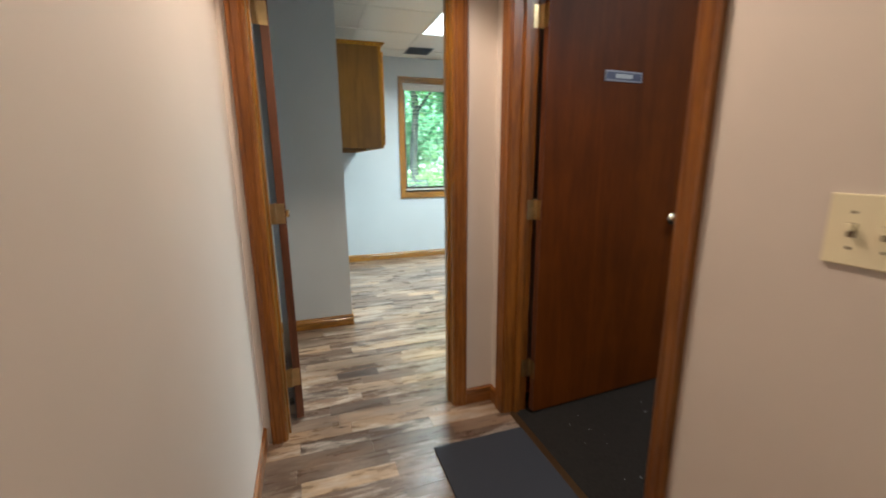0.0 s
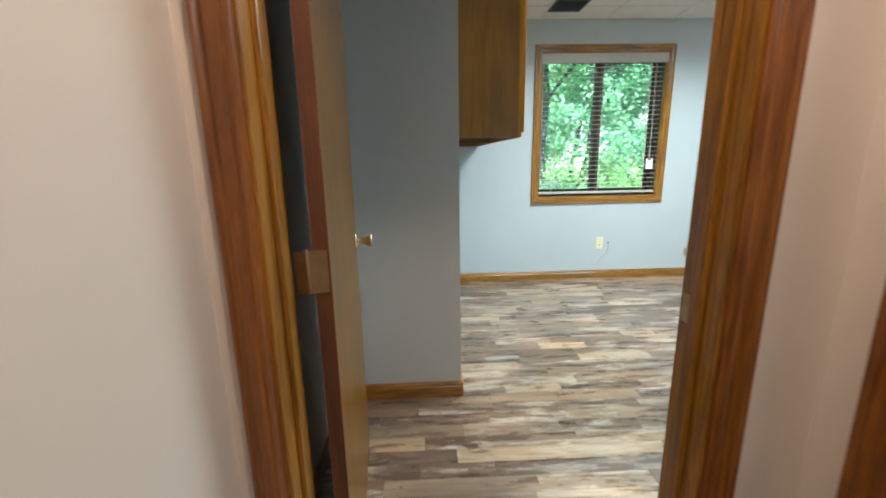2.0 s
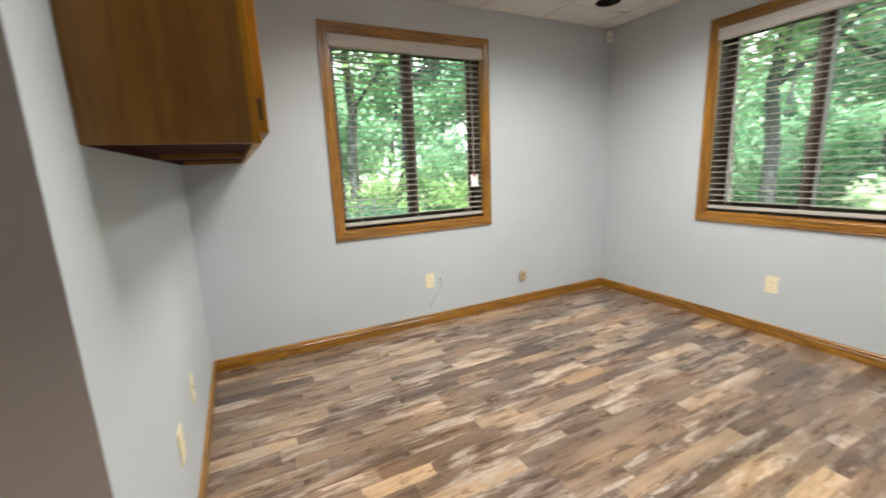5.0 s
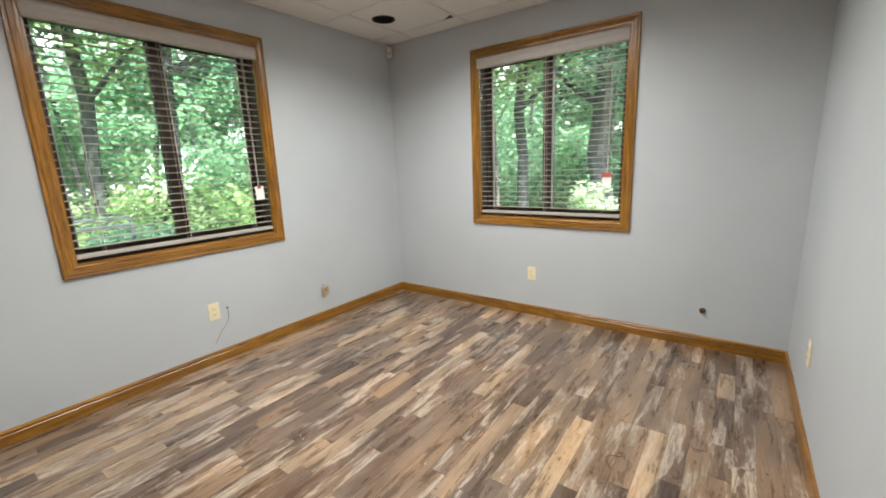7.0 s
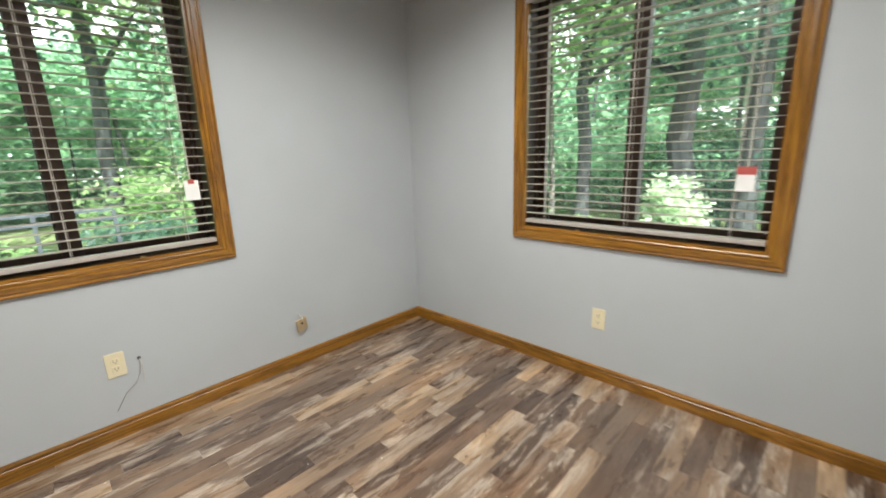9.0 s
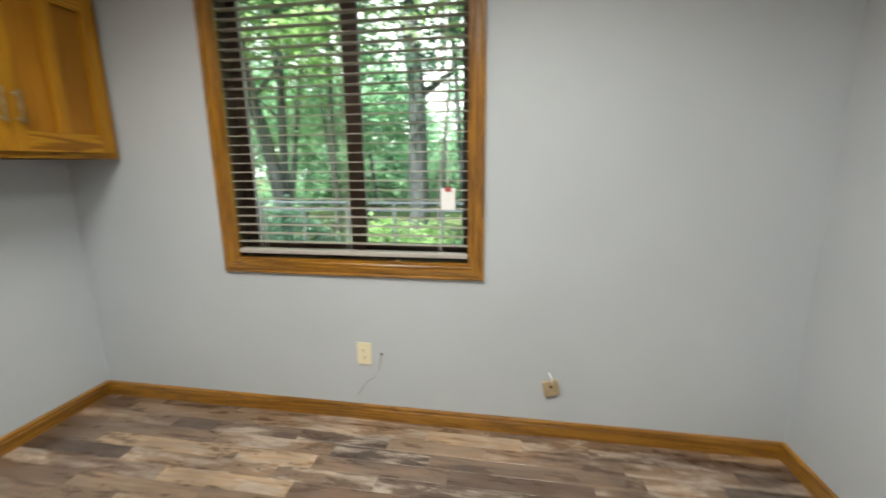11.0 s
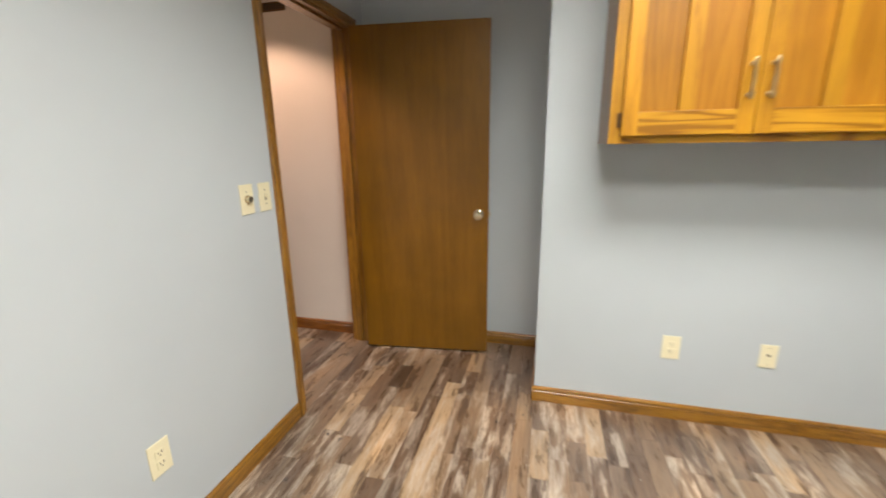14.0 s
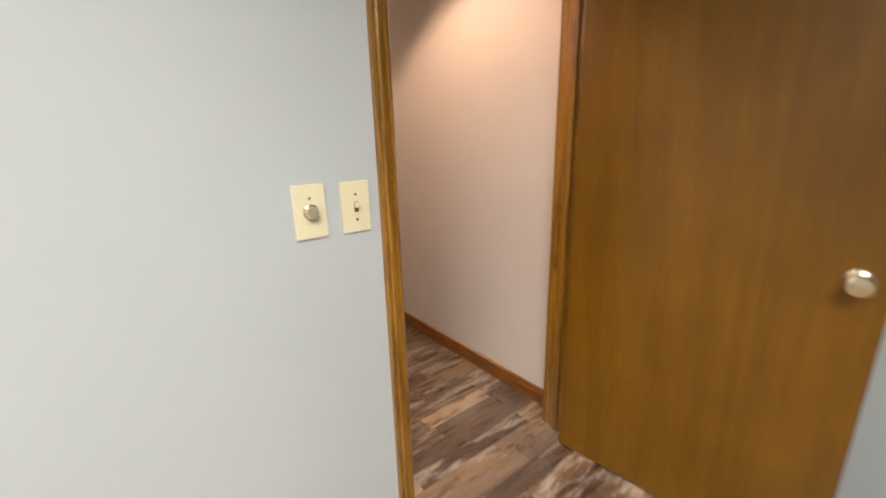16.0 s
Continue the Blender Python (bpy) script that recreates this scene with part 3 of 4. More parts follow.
def door_frame(name, label, sides, a, b, jamb, stop, rev=0.006):
    """sides: wall faces that carry casing; jamb: pieces of the lining; stop: pieces of the stop."""
    ob = thing(name, (0, 0, 0), label, "door frame", kind="structure")
    for place in sides:
        for start, end, out, m0, m1, ax in (((a - rev, 0), (a - rev, DOOR_H + rev), (-1, 0), 0, 1, "z"),
                                            ((b + rev, 0), (b + rev, DOOR_H + rev), (1, 0), 0, 1, "z"),
                                            ((a - rev, DOOR_H + rev), (b + rev, DOOR_H + rev), (0, 1), 1, 1, "x" if place not in (on_hall_east,) else "y")):
            bm = bmesh.new()
            casing_board(bm, place, start, end, out, m0, m1, [(u * (0.80 if place is on_south else 1.0), v) for u, v in CASING])
            part("casing_board", bm, (TRIM if place is on_south else WARM_LIT_TRIM)[ax], ob)
    for args, ax in jamb:
        part("jamb", boxed(*args, bevel=0.001), (TRIM if on_south in sides else WARM_LIT_TRIM)[ax], ob)
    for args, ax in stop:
        part("stop", boxed(*args, bevel=0.003), (TRIM if on_south in sides else WARM_LIT_TRIM)[ax], ob)
    return ob


f1 = door_frame("door_1_frame", "oak door casing, honey towards the office, warm hall light in its red-brown hallway side", (on_south, on_hall_south), D1A, D1B,
                [((D1A - 0.018, D1A, HALL_S - 0.001, SOUTH + 0.001, 0, DOOR_H), "z"), ((D1B, D1B + 0.018, HALL_S - 0.001, SOUTH + 0.001, 0, DOOR_H), "z"),
                 ((D1A - 0.018, D1B + 0.018, HALL_S - 0.001, SOUTH + 0.001, DOOR_H, DOOR_H + 0.018), "x")],
                [((D1A, D1A + 0.011, SOUTH - 0.072, SOUTH - 0.040, 0, DOOR_H), "z"), ((D1B - 0.011, D1B, SOUTH - 0.072, SOUTH - 0.040, 0, DOOR_H), "z"),
                 ((D1A, D1B, SOUTH - 0.072, SOUTH - 0.040, DOOR_H - 0.011, DOOR_H), "x")])
bm = bmesh.new()
box(bm, D1B - 0.0015, D1B + 0.001, SOUTH - 0.034, SOUTH - 0.006, 0.912, 0.972, bevel=0.0005)
part("strike_plate", bm, M_BRASS, f1, "small brass strike plate")
for h in (0.235, 1.03, 1.84):
    part("hinge_leaf", boxed(D1A + 0.001, D1A + 0.027, SOUTH + 0.0135, SOUTH + 0.0155, h - 0.045, h + 0.045), M_BRASS, f1)
    part("hinge_leaf", boxed(ROOM2_X - 0.028, ROOM2_X + 0.008, D2B - 0.0012, D2B + 0.0005, h - 0.045, h + 0.045), M_BRASS, f1)
f2 = door_frame("door_2_frame", "oak door casing of the side room, warm hall light in its red-brown colour", (on_hall_east,), D2A, D2B,
                [((HALL_E - 0.001, ROOM2_X, D2A - 0.018, D2A, 0, DOOR_H), "z"), ((HALL_E - 0.001, ROOM2_X, D2B, D2B + 0.018, 0, DOOR_H), "z"),
                 ((HALL_E - 0.001, ROOM2_X, D2A - 0.018, D2B + 0.018, DOOR_H, DOOR_H + 0.018), "y")],
                [((ROOM2_X - 0.072, ROOM2_X - 0.040, D2A, D2A + 0.011, 0, DOOR_H), "z"), ((ROOM2_X - 0.072, ROOM2_X - 0.040, D2B - 0.011, D2B, 0, DOOR_H), "z"),
                 ((ROOM2_X - 0.072, ROOM2_X - 0.040, D2A, D2B, DOOR_H - 0.011, DOOR_H), "y")])


# ---- doors: leaf along local x from the pivot, its hallway face at local y = -0.045 ----
KNOB = ((0.032, 0), (0.032, 0.003), (0.028, 0.008), (0.016, 0.012), (0.0125, 0.020), (0.0135, 0.028), (0.018, 0.039), (0.0235, 0.050), (0.0265, 0.055), (0.0265, 0.061), (0.024, 0.064), (0.011, 0.0655))
def door_leaf(name, label, m, width, skin):
    ob = thing(name, m, label, "door", kind="structure")
    part("leaf", boxed(0.003, width, -0.045, -0.010, 0.012, 2.037, bevel=0.0015), skin, ob)
    part("hinge_edge", boxed(0.0015, 0.0029, -0.0445, -0.0105, 0.013, 2.036), M_DOOR_EDGE, ob, "dark stained door edge")
    for h in (0.235, 1.03, 1.84):
        bm = bmesh.new()
        lathe(bm, ((0.006, -0.046), (0.006, 0.046), (0.004, 0.05)), Matrix.Translation((-0.001, 0.0, h)), 10)
        box(bm, -0.0005, 0.0014, -0.040, -0.002, h - 0.045, h + 0.045)
        part("hinge", bm, M_BRASS, ob, "brass butt hinge", True)
        bm = bmesh.new()
        for dy, dz in ((-0.030, 0.03), (-0.016, 0.0), (-0.030, -0.03)):
            lathe(bm, ((0.0035, 0.0), (0.0030, 0.0008)), pose(0.0014, dy, h + dz, 0, -90, 0), 8)
        part("hinge_screw", bm, M_HINGE, ob)
    for side in (-1, 1):
        bm = bmesh.new()
        rot = pose(width - 0.062, -0.045 if side < 0 else -0.010, 0.942, 90 if side < 0 else -90, 0, 0)
        lathe(bm, KNOB, rot, 24)
        part("knob", bm, M_NICKEL, ob, "round satin brass knob", True)
    part("latch", boxed(width, width + 0.0015, -0.040, -0.015, 0.914, 0.970), M_BRASS, ob)
    bm = bmesh.new()
    box(bm, width + 0.0015, width + 0.011, -0.034, -0.022, 0.932, 0.952, bevel=0.002)
    part("latch_bolt", bm, M_BRASS, ob)
    return ob


door_leaf("door_1", "open honey oak flush door with a round knob", pose(-0.404, SOUTH + 0.018, 0, 0, 0, 96.3), 0.827, M_DOOR)
d2 = door_leaf("door_2", "open red-brown flush door with a small name plate", pose(ROOM2_X + 0.012, D2B - 0.002, 0, 0, 0, 3.6), 0.892, M_DOOR2)
sx0, sx1, sz0, sz1 = 0.310, 0.530, 1.600, 1.646
part("sign_plate", boxed(sx0, sx1, -0.049, -0.0452, sz0, sz1, bevel=0.001), M_SIGN, d2, "narrow grey metal name plate")
part("sign_insert", boxed(sx0 + 0.006, sx1 - 0.006, -0.0500, -0.0491, sz0 + 0.007, sz1 - 0.007), M_SIGN_D, d2)
part("sign_bar", boxed(sx0 + 0.06, sx1 - 0.06, -0.0508, -0.0501, sz0 + 0.014, sz1 - 0.014), M_SIGN_P, d2)


# ---- windows ----
def window_unit(name, label, place, a, b, ax):
    ob = thing(name, (0, 0, 0), label, "window", kind="structure")
    for start, end, out, grain in (((a, WIN_LO), (b, WIN_LO), (0, -1), ax), ((a, WIN_HI), (b, WIN_HI), (0, 1), ax),
                                   ((a, WIN_LO), (a, WIN_HI), (-1, 0), "z"), ((b, WIN_LO), (b, WIN_HI), (1, 0), "z")):
        bm = bmesh.new()
        casing_board(bm, place, start, end, out, 1, 1)
        part("casing_board", bm, TRIM[grain], ob)
    for (a0, a1, h0, h1), grain in (((a, b, WIN_LO, WIN_LO + 0.012), ax), ((a, b, WIN_HI - 0.012, WIN_HI), ax),
                                    ((a, a + 0.012, WIN_LO + 0.012, WIN_HI - 0.012), "z"), ((b - 0.012, b, WIN_LO + 0.012, WIN_HI - 0.012), "z")):
        bm = bmesh.new()
        wbox(bm, place, a0, a1, h0, h1, -0.028, 0.0)
        part("jamb_liner", bm, TRIM[grain], ob)
        bm = bmesh.new()
        wbox(bm, place, a0, a1, h0, h1, -0.112, -0.029)
        part("inner_liner", bm, M_SASH, ob, "dark brown window lining")
    mid = (a + b) / 2 + (0.012 if place is on_north else 0.02)
    bm = bmesh.new()
    for a0, a1, h0, h1 in ((a, b, WIN_LO, WIN_LO + 0.036), (a, b, WIN_HI - 0.036, WIN_HI),
                           (a, a + 0.026, WIN_LO + 0.036, WIN_HI - 0.036), (b - 0.026, b, WIN_LO + 0.036, WIN_HI - 0.036)):
        wbox(bm, place, a0, a1, h0, h1, -0.195, -0.113, bevel=0.003)
    part("outer_frame", bm, M_SASH, ob, "dark brown window frame")
    for k, (s0, s1, dep) in enumerate(((a + 0.0265, mid + 0.040, -0.122), (mid - 0.040, b - 0.0265, -0.154))):
        bm = bmesh.new()
        h0, h1, w, narrow = WIN_LO + 0.037, WIN_HI - 0.037, 0.074, 0.026
        wl, wr = (w, narrow) if k else (narrow, w)
        for q in ((s0, s0 + wl, h0, h1), (s1 - wr, s1, h0, h1), (s0 + wl, s1 - wr, h0, h0 + 0.036), (s0 + wl, s1 - wr, h1 - 0.036, h1)):
            wbox(bm, place, *q, dep - 0.026, dep, bevel=0.002)
        sash = part("sash", bm, M_SASH, ob, "dark brown sliding sash")
        bm = bmesh.new()
        wbox(bm, place, s0 + wl, s1 - wr, h0 + 0.036, h1 - 0.036, dep - 0.015, dep - 0.011)
        pane = part("pane", bm, M_GLASS, sash)
        # strip added along one pane edge for the sky's reflection
        bm = bmesh.new()
        bw = 0.006 if place is on_north else 0.016
        e0 = s0 + wl if place is on_north else s1 - wr - bw
        wbox(bm, place, e0, e0 + bw, h0 + 0.037, h1 - 0.037, dep - 0.010, dep - 0.002)
        part("glazing_bead", bm, M_SKY_GLINT, sash, "thin pale strip, sky reflection on the sash edge put into its colour")
        pane.visible_shadow = False
    bm = bmesh.new()
    wbox(bm, place, (a + b) / 2 + 0.24, (a + b) / 2 + 0.262, WIN_LO + 0.0125, WIN_LO + 0.022, -0.02, -0.004, bevel=0.003)
    part("latch", bm, M_BRASS, ob)
    return ob


def blind(place, a, b, label, flip):
    ob = thing("window_blind", place(a, WIN_LO, 0), label, "blind", "blinds in the windows")
    o = place(a, WIN_LO, 0)

    def rel(al, h, d):
        return place(al, h, d) - o
    z_top, z_bot = WIN_HI - 0.014, WIN_LO + 0.046
    a0, a1 = a + 0.016, b - 0.016
    bm = bmesh.new()
    # valance: a moulded strip in front of the head rail
    prof = ((z_top, -0.002), (z_top, 0.012), (z_top - 0.012, 0.018), (z_top - 0.03, 0.018), (z_top - 0.036, 0.015), (z_top - 0.066, 0.015), (z_top - 0.074, 0.018), (z_top - 0.082, 0.012), (z_top - 0.082, -0.002))
    lo = [bm.verts.new(rel(a0 - 0.013, h, d)) for h, d in prof]
    hi = [bm.verts.new(rel(a1 + 0.013, h, d)) for h, d in prof]
    for i in range(len(prof) - 1):
        bm.faces.new((lo[i], lo[i + 1], hi[i + 1], hi[i]))
    bm.faces.new(lo[::-1])
    bm.faces.new(hi)
    part("valance", bm, M_SLAT, ob, "taupe moulded valance")
    bm = bmesh.new()
    wbox(bm, rel, a0, a1, z_top - 0.05, z_top, -0.06, -0.006, bevel=0.003)
    part("head_rail", bm, M_SLAT, ob)
    bm = bmesh.new()
    wbox(bm, rel, a0, a1, z_bot - 0.011, z_bot + 0.011, -0.056, -0.006, bevel=0.004)
    part("bottom_rail", bm, M_SLAT, ob)
    # slats, each its own piece on one mesh
    bm = bmesh.new()
    n, half = 6, 0.0215
    rows = []
    for k in range(n + 1):
        u = -half + 2 * half * k / n
        cz = 0.0022 * (1 - (u / half) ** 2)
        rows.append([bm.verts.new(rel(al, WIN_LO + cz + t, u) - Vector((0, 0, 0))) for al, t in ((a0, 0), (a1, 0), (a1, 0.002), (a0, 0.002))])
    for r, s in zip(rows, rows[1:]):
        bm.faces.new((r[0], r[1], s[1], s[0]))
        bm.faces.new((r[2], r[3], s[3], s[2]))
        bm.faces.new((r[3], r[0], s[0], s[3]))
        bm.faces.new((r[1], r[2], s[2], s[1]))
    bm.faces.new(rows[0][::-1])
    bm.faces.new(rows[-1])
    bmesh.ops.recalc_face_normals(bm, faces=bm.faces)
    me = bpy.data.meshes.new("slat")
    bm.to_mesh(me)
    bm.free()
    me.materials.append(M_SLAT_D)
    z = z_bot + 0.046
    rng = random.Random(5 + flip)
    away = place(0, 0, -0.031) - place(0, 0, 0)
    while z < z_top - 0.066:
        s = new("slat", me)
        s.parent = ob
        tilt = radians(rng.uniform(-1.0, 1.0) + 0.8)
        s.rotation_euler = (tilt, 0, 0) if place is on_north else (0, -tilt, 0)
        s.location = away + Vector((0, 0, z - WIN_LO))
        z += 0.0432
    for al in (a0 + 0.13, (a0 + a1) / 2, a1 - 0.13):
        bm = bmesh.new()
        for d in (-0.0052, -0.0572):
            wbox(bm, rel, al - 0.0012, al + 0.0012, z_bot, z_top - 0.05, d - 0.0008, d + 0.0008)
        wbox(bm, rel, al + 0.006, al + 0.008, z_bot, z_top - 0.05, -0.032, -0.030)
        part("ladder_cord", bm, M_CORD, ob)
    ta = b - 0.1 if place is on_north else a + 0.112
    bm = bmesh.new()
    for k in (-0.012, 0.0):
        tube(bm, [rel(ta + k, z_top - 0.06, 0.006), rel(ta + k * 0.8, 1.7, 0.010), rel(ta + k * 0.3, 1.215, 0.012)], [0.0016] * 3, 6)
    part("pull_cord", bm, M_CORD, ob, "pale pull cord")
    bm = bmesh.new()
    wbox(bm, rel, ta - 0.033, ta + 0.033, 1.112, 1.21, 0.0115, 0.0125)
    for v in bm.verts:
        v.co += (rel(0, 0, 0.008) - rel(0, 0, 0)) * max(0.0, 1.21 - (v.co.z + o.z)) * 8
    tag = part("tag", bm, M_PAPER, ob, "white paper warning tag with a red head")
    bm = bmesh.new()
    hw, hl = (0.014, 1.194) if place is on_north else (0.033, 1.182)
    wbox(bm, rel, ta - hw, ta + hw, hl, 1.215, 0.0156, 0.0164)
    part("tag_head", bm, M_RED, tag)
    return ob


window_unit("window_1", "sliding window with brown sashes in a honey oak casing", on_north, W1A, W1B, "x")
window_unit("window_2", "sliding window with brown sashes in a honey oak casing", on_east, W2A, W2B, "y")
blind(on_north, W1A + 0.0, W1B, "taupe horizontal blind, lowered with slats open", 0)
# the east window is seen with its tag towards the south end
blind(on_east, W2A, W2B, "taupe horizontal blind, lowered with slats open, beside the corner", 1)


# ---- wall cabinets ----
CAB_D, CAB_LO, CAB_HI, CAB_A, CAB_B = 0.347, 1.354, 2.103, 2.172, 3.985
def cabinet(name, a, b, label, end_south):
    ob = thing(name, (0, a, CAB_LO), label, "cabinet", "wall cabinets")
    o = Vector((0, a, CAB_LO))

    def at(x0, x1, y0, y1, z0, z1, bevel=0.0):
        return boxed(x0, x1, y0 - o.y, y1 - o.y, z0 - o.z, z1 - o.z, bevel=bevel)
    side = part("side_panel", at(0.002, CAB_D - 0.019, a, a + 0.012, CAB_LO, CAB_HI), M_CAB_SIDE, ob, "oak veneer side, its shade put into the darker colour")
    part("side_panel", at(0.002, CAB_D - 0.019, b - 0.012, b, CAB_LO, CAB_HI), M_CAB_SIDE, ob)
    part("bottom", at(0.002, CAB_D - 0.019, a + 0.012, b - 0.012, CAB_LO + 0.022, CAB_LO + 0.034), M_CAB_UNDER, ob, "underside with its shade put into a near-black colour")
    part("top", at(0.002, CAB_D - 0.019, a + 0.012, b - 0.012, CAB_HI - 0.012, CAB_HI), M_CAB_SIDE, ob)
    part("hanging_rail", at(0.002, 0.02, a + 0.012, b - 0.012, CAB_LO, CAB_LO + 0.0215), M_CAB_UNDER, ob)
    st = 0.046
    for args, mat in (((a, a + st, CAB_LO, CAB_HI), M_CAB_Z), ((b - st, b, CAB_LO, CAB_HI), M_CAB_Z),
                      ((a + st, b - st, CAB_LO, CAB_LO + 0.04), M_CAB_Y), ((a + st, b - st, CAB_HI - 0.04, CAB_HI), M_CAB_Y)):
        part("face_frame_board", at(CAB_D - 0.019, CAB_D, *args, bevel=0.0012), mat, ob)
    mid = (a + b) / 2
    x0, x1 = CAB_D + 0.001, CAB_D + 0.023
    z0, z1 = CAB_LO + 0.028, CAB_HI - 0.028
    for s, e, hinge_at, pull in ((a + 0.040, mid - 0.002, a + 0.040, mid - 0.030), (mid + 0.002, b - 0.040, b - 0.040, mid + 0.030)):
        door = thing("door", Vector((0, s, z0)) - o, "", "")
        door.parent = ob
        q = Vector((0, s, z0))

        def dat(xa, xb, ya, yb, za, zb, bevel=0.0):
            return boxed(xa, xb, ya - q.y, yb - q.y, za - q.z, zb - q.z, bevel=bevel)
        w, top, low = 0.052, 0.072, 0.082
        m2 = (s + e) / 2
        for args, mat, nm in (((s, s + w, z0, z1), M_CAB_Z, "stile"), ((e - w, e, z0, z1), M_CAB_Z, "stile"),
                              ((m2 - w / 2, m2 + w / 2, z0 + low, z1 - top), M_CAB_Z, "mullion"),
                              ((s + w, e - w, z0, z0 + low), M_CAB_Y, "rail"), ((s + w, e - w, z1 - top, z1), M_CAB_Y, "rail")):
            part(nm, dat(x0, x1, *args, bevel=0.0022), mat, door)
        for p0, p1 in ((s + w, m2 - w / 2), (m2 + w / 2, e - w)):
            part("panel", dat(x0 + 0.001, x0 + 0.006, p0, p1, z0 + low, z1 - top), M_CAB_PANEL, door)
        bm = bmesh.new()
        yy, zc = pull - q.y, 1.556 - q.z
        for dz in (-0.048, 0.048):
            lathe(bm, ((0.0075, 0), (0.0075, 0.003), (0.004, 0.006), (0.004, 0.024), (0.0065, 0.026), (0.0065, 0.031)), pose(x1, yy, zc + dz, 0, 90, 0), 12)
        tube(bm, [(x1 + 0.027, yy, zc + k) for k in (-0.064, -0.058, -0.05, -0.03, 0, 0.03, 0.05, 0.058, 0.064)],
             [0.004, 0.0066, 0.0048, 0.0052, 0.0064, 0.0052, 0.0048, 0.0066, 0.004], 10)
        pull_bar = part("handle", bm, M_BRONZE, door, "antique bronze bar pull", True)
        for hz in (z0 + 0.055, z1 - 0.055):
            bm = bmesh.new()
            sgn = -1 if hinge_at == s else 1
            ya, yb = sorted((hinge_at - q.y + sgn * 0.002, hinge_at - q.y + sgn * 0.016))
            box(bm, CAB_D + 0.0005, CAB_D + 0.0035, ya, yb, hz - q.z - 0.026, hz - q.z + 0.026, bevel=0.001)
            lathe(bm, ((0.004, -0.026), (0.004, 0.026)), Matrix.Translation((CAB_D + 0.0085, hinge_at - q.y + sgn * 0.0045, hz - q.z)), 8)
            part("hinge", bm, M_HINGE, door)
    return ob


CAB_M = 3.078
cabinet("wall_cabinet", CAB_A, CAB_M, "honey oak wall cabinet with two panelled doors", True)
cabinet("wall_cabinet", CAB_M + 0.0006, CAB_B, "honey oak wall cabinet with two panelled doors, in the corner", False)
bm = bmesh.new()
rows = []
for x_out, h in ((0, 0.0), (0.006, 0.0), (0.010, 0.006), (0.018, 0.010), (0.026, 0.018), (0.026, 0.024), (0, 0.024)):
    rows.append([bm.verts.new((CAB_D + x_out - 0.0, CAB_A - x_out, CAB_HI + h)), bm.verts.new((CAB_D + x_out, CAB_B, CAB_HI + h)),
                 bm.verts.new((0.004, CAB_A - x_out, CAB_HI + h))])
for r, s in zip(rows, rows[1:] + rows[:1]):
    bm.faces.new((r[0], r[1], s[1], s[0]))
    bm.faces.new((r[2], r[0], s[0], s[2]))
tagged(finish("cornice", bm, M_CAB_Y), "small oak crown moulding on top of the wall cabinets", "moulding")


# ---- wall plates ----
def wall_plate(name, place, a, z, kind, label, w=0.075, h=0.12, category="outlet"):
    o0 = place(a, z, 0)
    ob = thing(name, o0, label, category, "wall plates")

    def rel(al, hh, d):
        return place(a + al, z + hh, d) - o0

    def piece(nm, a0, a1, h0, h1, d0, d1, mat, bevel=0.0):
        bm = bmesh.new()
        wbox(bm, rel, a0, a1, h0, h1, d0, d1, bevel)
        return part(nm, bm, mat, ob)
    piece("plate", -w / 2, w / 2, -h / 2, h / 2, 0.0005, 0.006, M_IVORY, 0.0025)
    if kind == "duplex":
        for s in (-1, 1):
            piece("receptacle", -0.017, 0.017, s * 0.0195 - 0.014, s * 0.0195 + 0.014, 0.006, 0.0085, M_IVORY, 0.001)
            for k in (-0.0065, 0.0065):
                piece("slot", k - 0.0012, k + 0.0012, s * 0.0195 - 0.002, s * 0.0195 + 0.008, 0.0086, 0.009, M_IVORY_D)
            piece("slot", -0.0025, 0.0025, s * 0.0195 - 0.0095, s * 0.0195 - 0.0055, 0.0086, 0.009, M_IVORY_D)
    elif kind == "toggle" or kind == "double_toggle":
        for off in ((0,) if kind == "toggle" else (-0.023, 0.023)):
            piece("switch_slot", off - 0.0052, off + 0.0052, -0.012, 0.012, 0.006, 0.0066, M_IVORY_D)
            bm = bmesh.new()
            wbox(bm, rel, off - 0.0045, off + 0.0045, -0.001, 0.011, 0.0066, 0.018, 0.0015)
            part("toggle", bm, M_IVORY, ob)
            for s in (-1, 1):
                piece("screw", off - 0.0025, off + 0.0025, s * 0.030 - 0.0025, s * 0.030 + 0.0025, 0.006, 0.0068, M_HINGE)
    elif kind == "dimmer":
        bm = bmesh.new()
        c, out = rel(0, 0.0, 0.006), (rel(0, 0, 1) - rel(0, 0, 0))
        m = Matrix.Translation(c) @ out.to_track_quat("Z", "Y").to_matrix().to_4x4()
        lathe(bm, ((0.0175, 0), (0.0175, 0.004), (0.014, 0.006), (0.0135, 0.017), (0.012, 0.019)), m, 24)
        part("dial", bm, M_NICKEL, ob, "round metal dimmer dial", True)
        piece("screw", -0.0025, 0.0025, 0.0275, 0.0325, 0.006, 0.0068, M_HINGE)
    elif kind == "jack":
        piece("jack_socket", -0.007, 0.007, 0.0, 0.012, 0.006, 0.0085, M_IVORY_D, 0.001)
        for s in (-1, 1):
            piece("screw", -0.002, 0.002, s * 0.042 - 0.002, s * 0.042 + 0.002, 0.006, 0.0066, M_HINGE)
    return ob


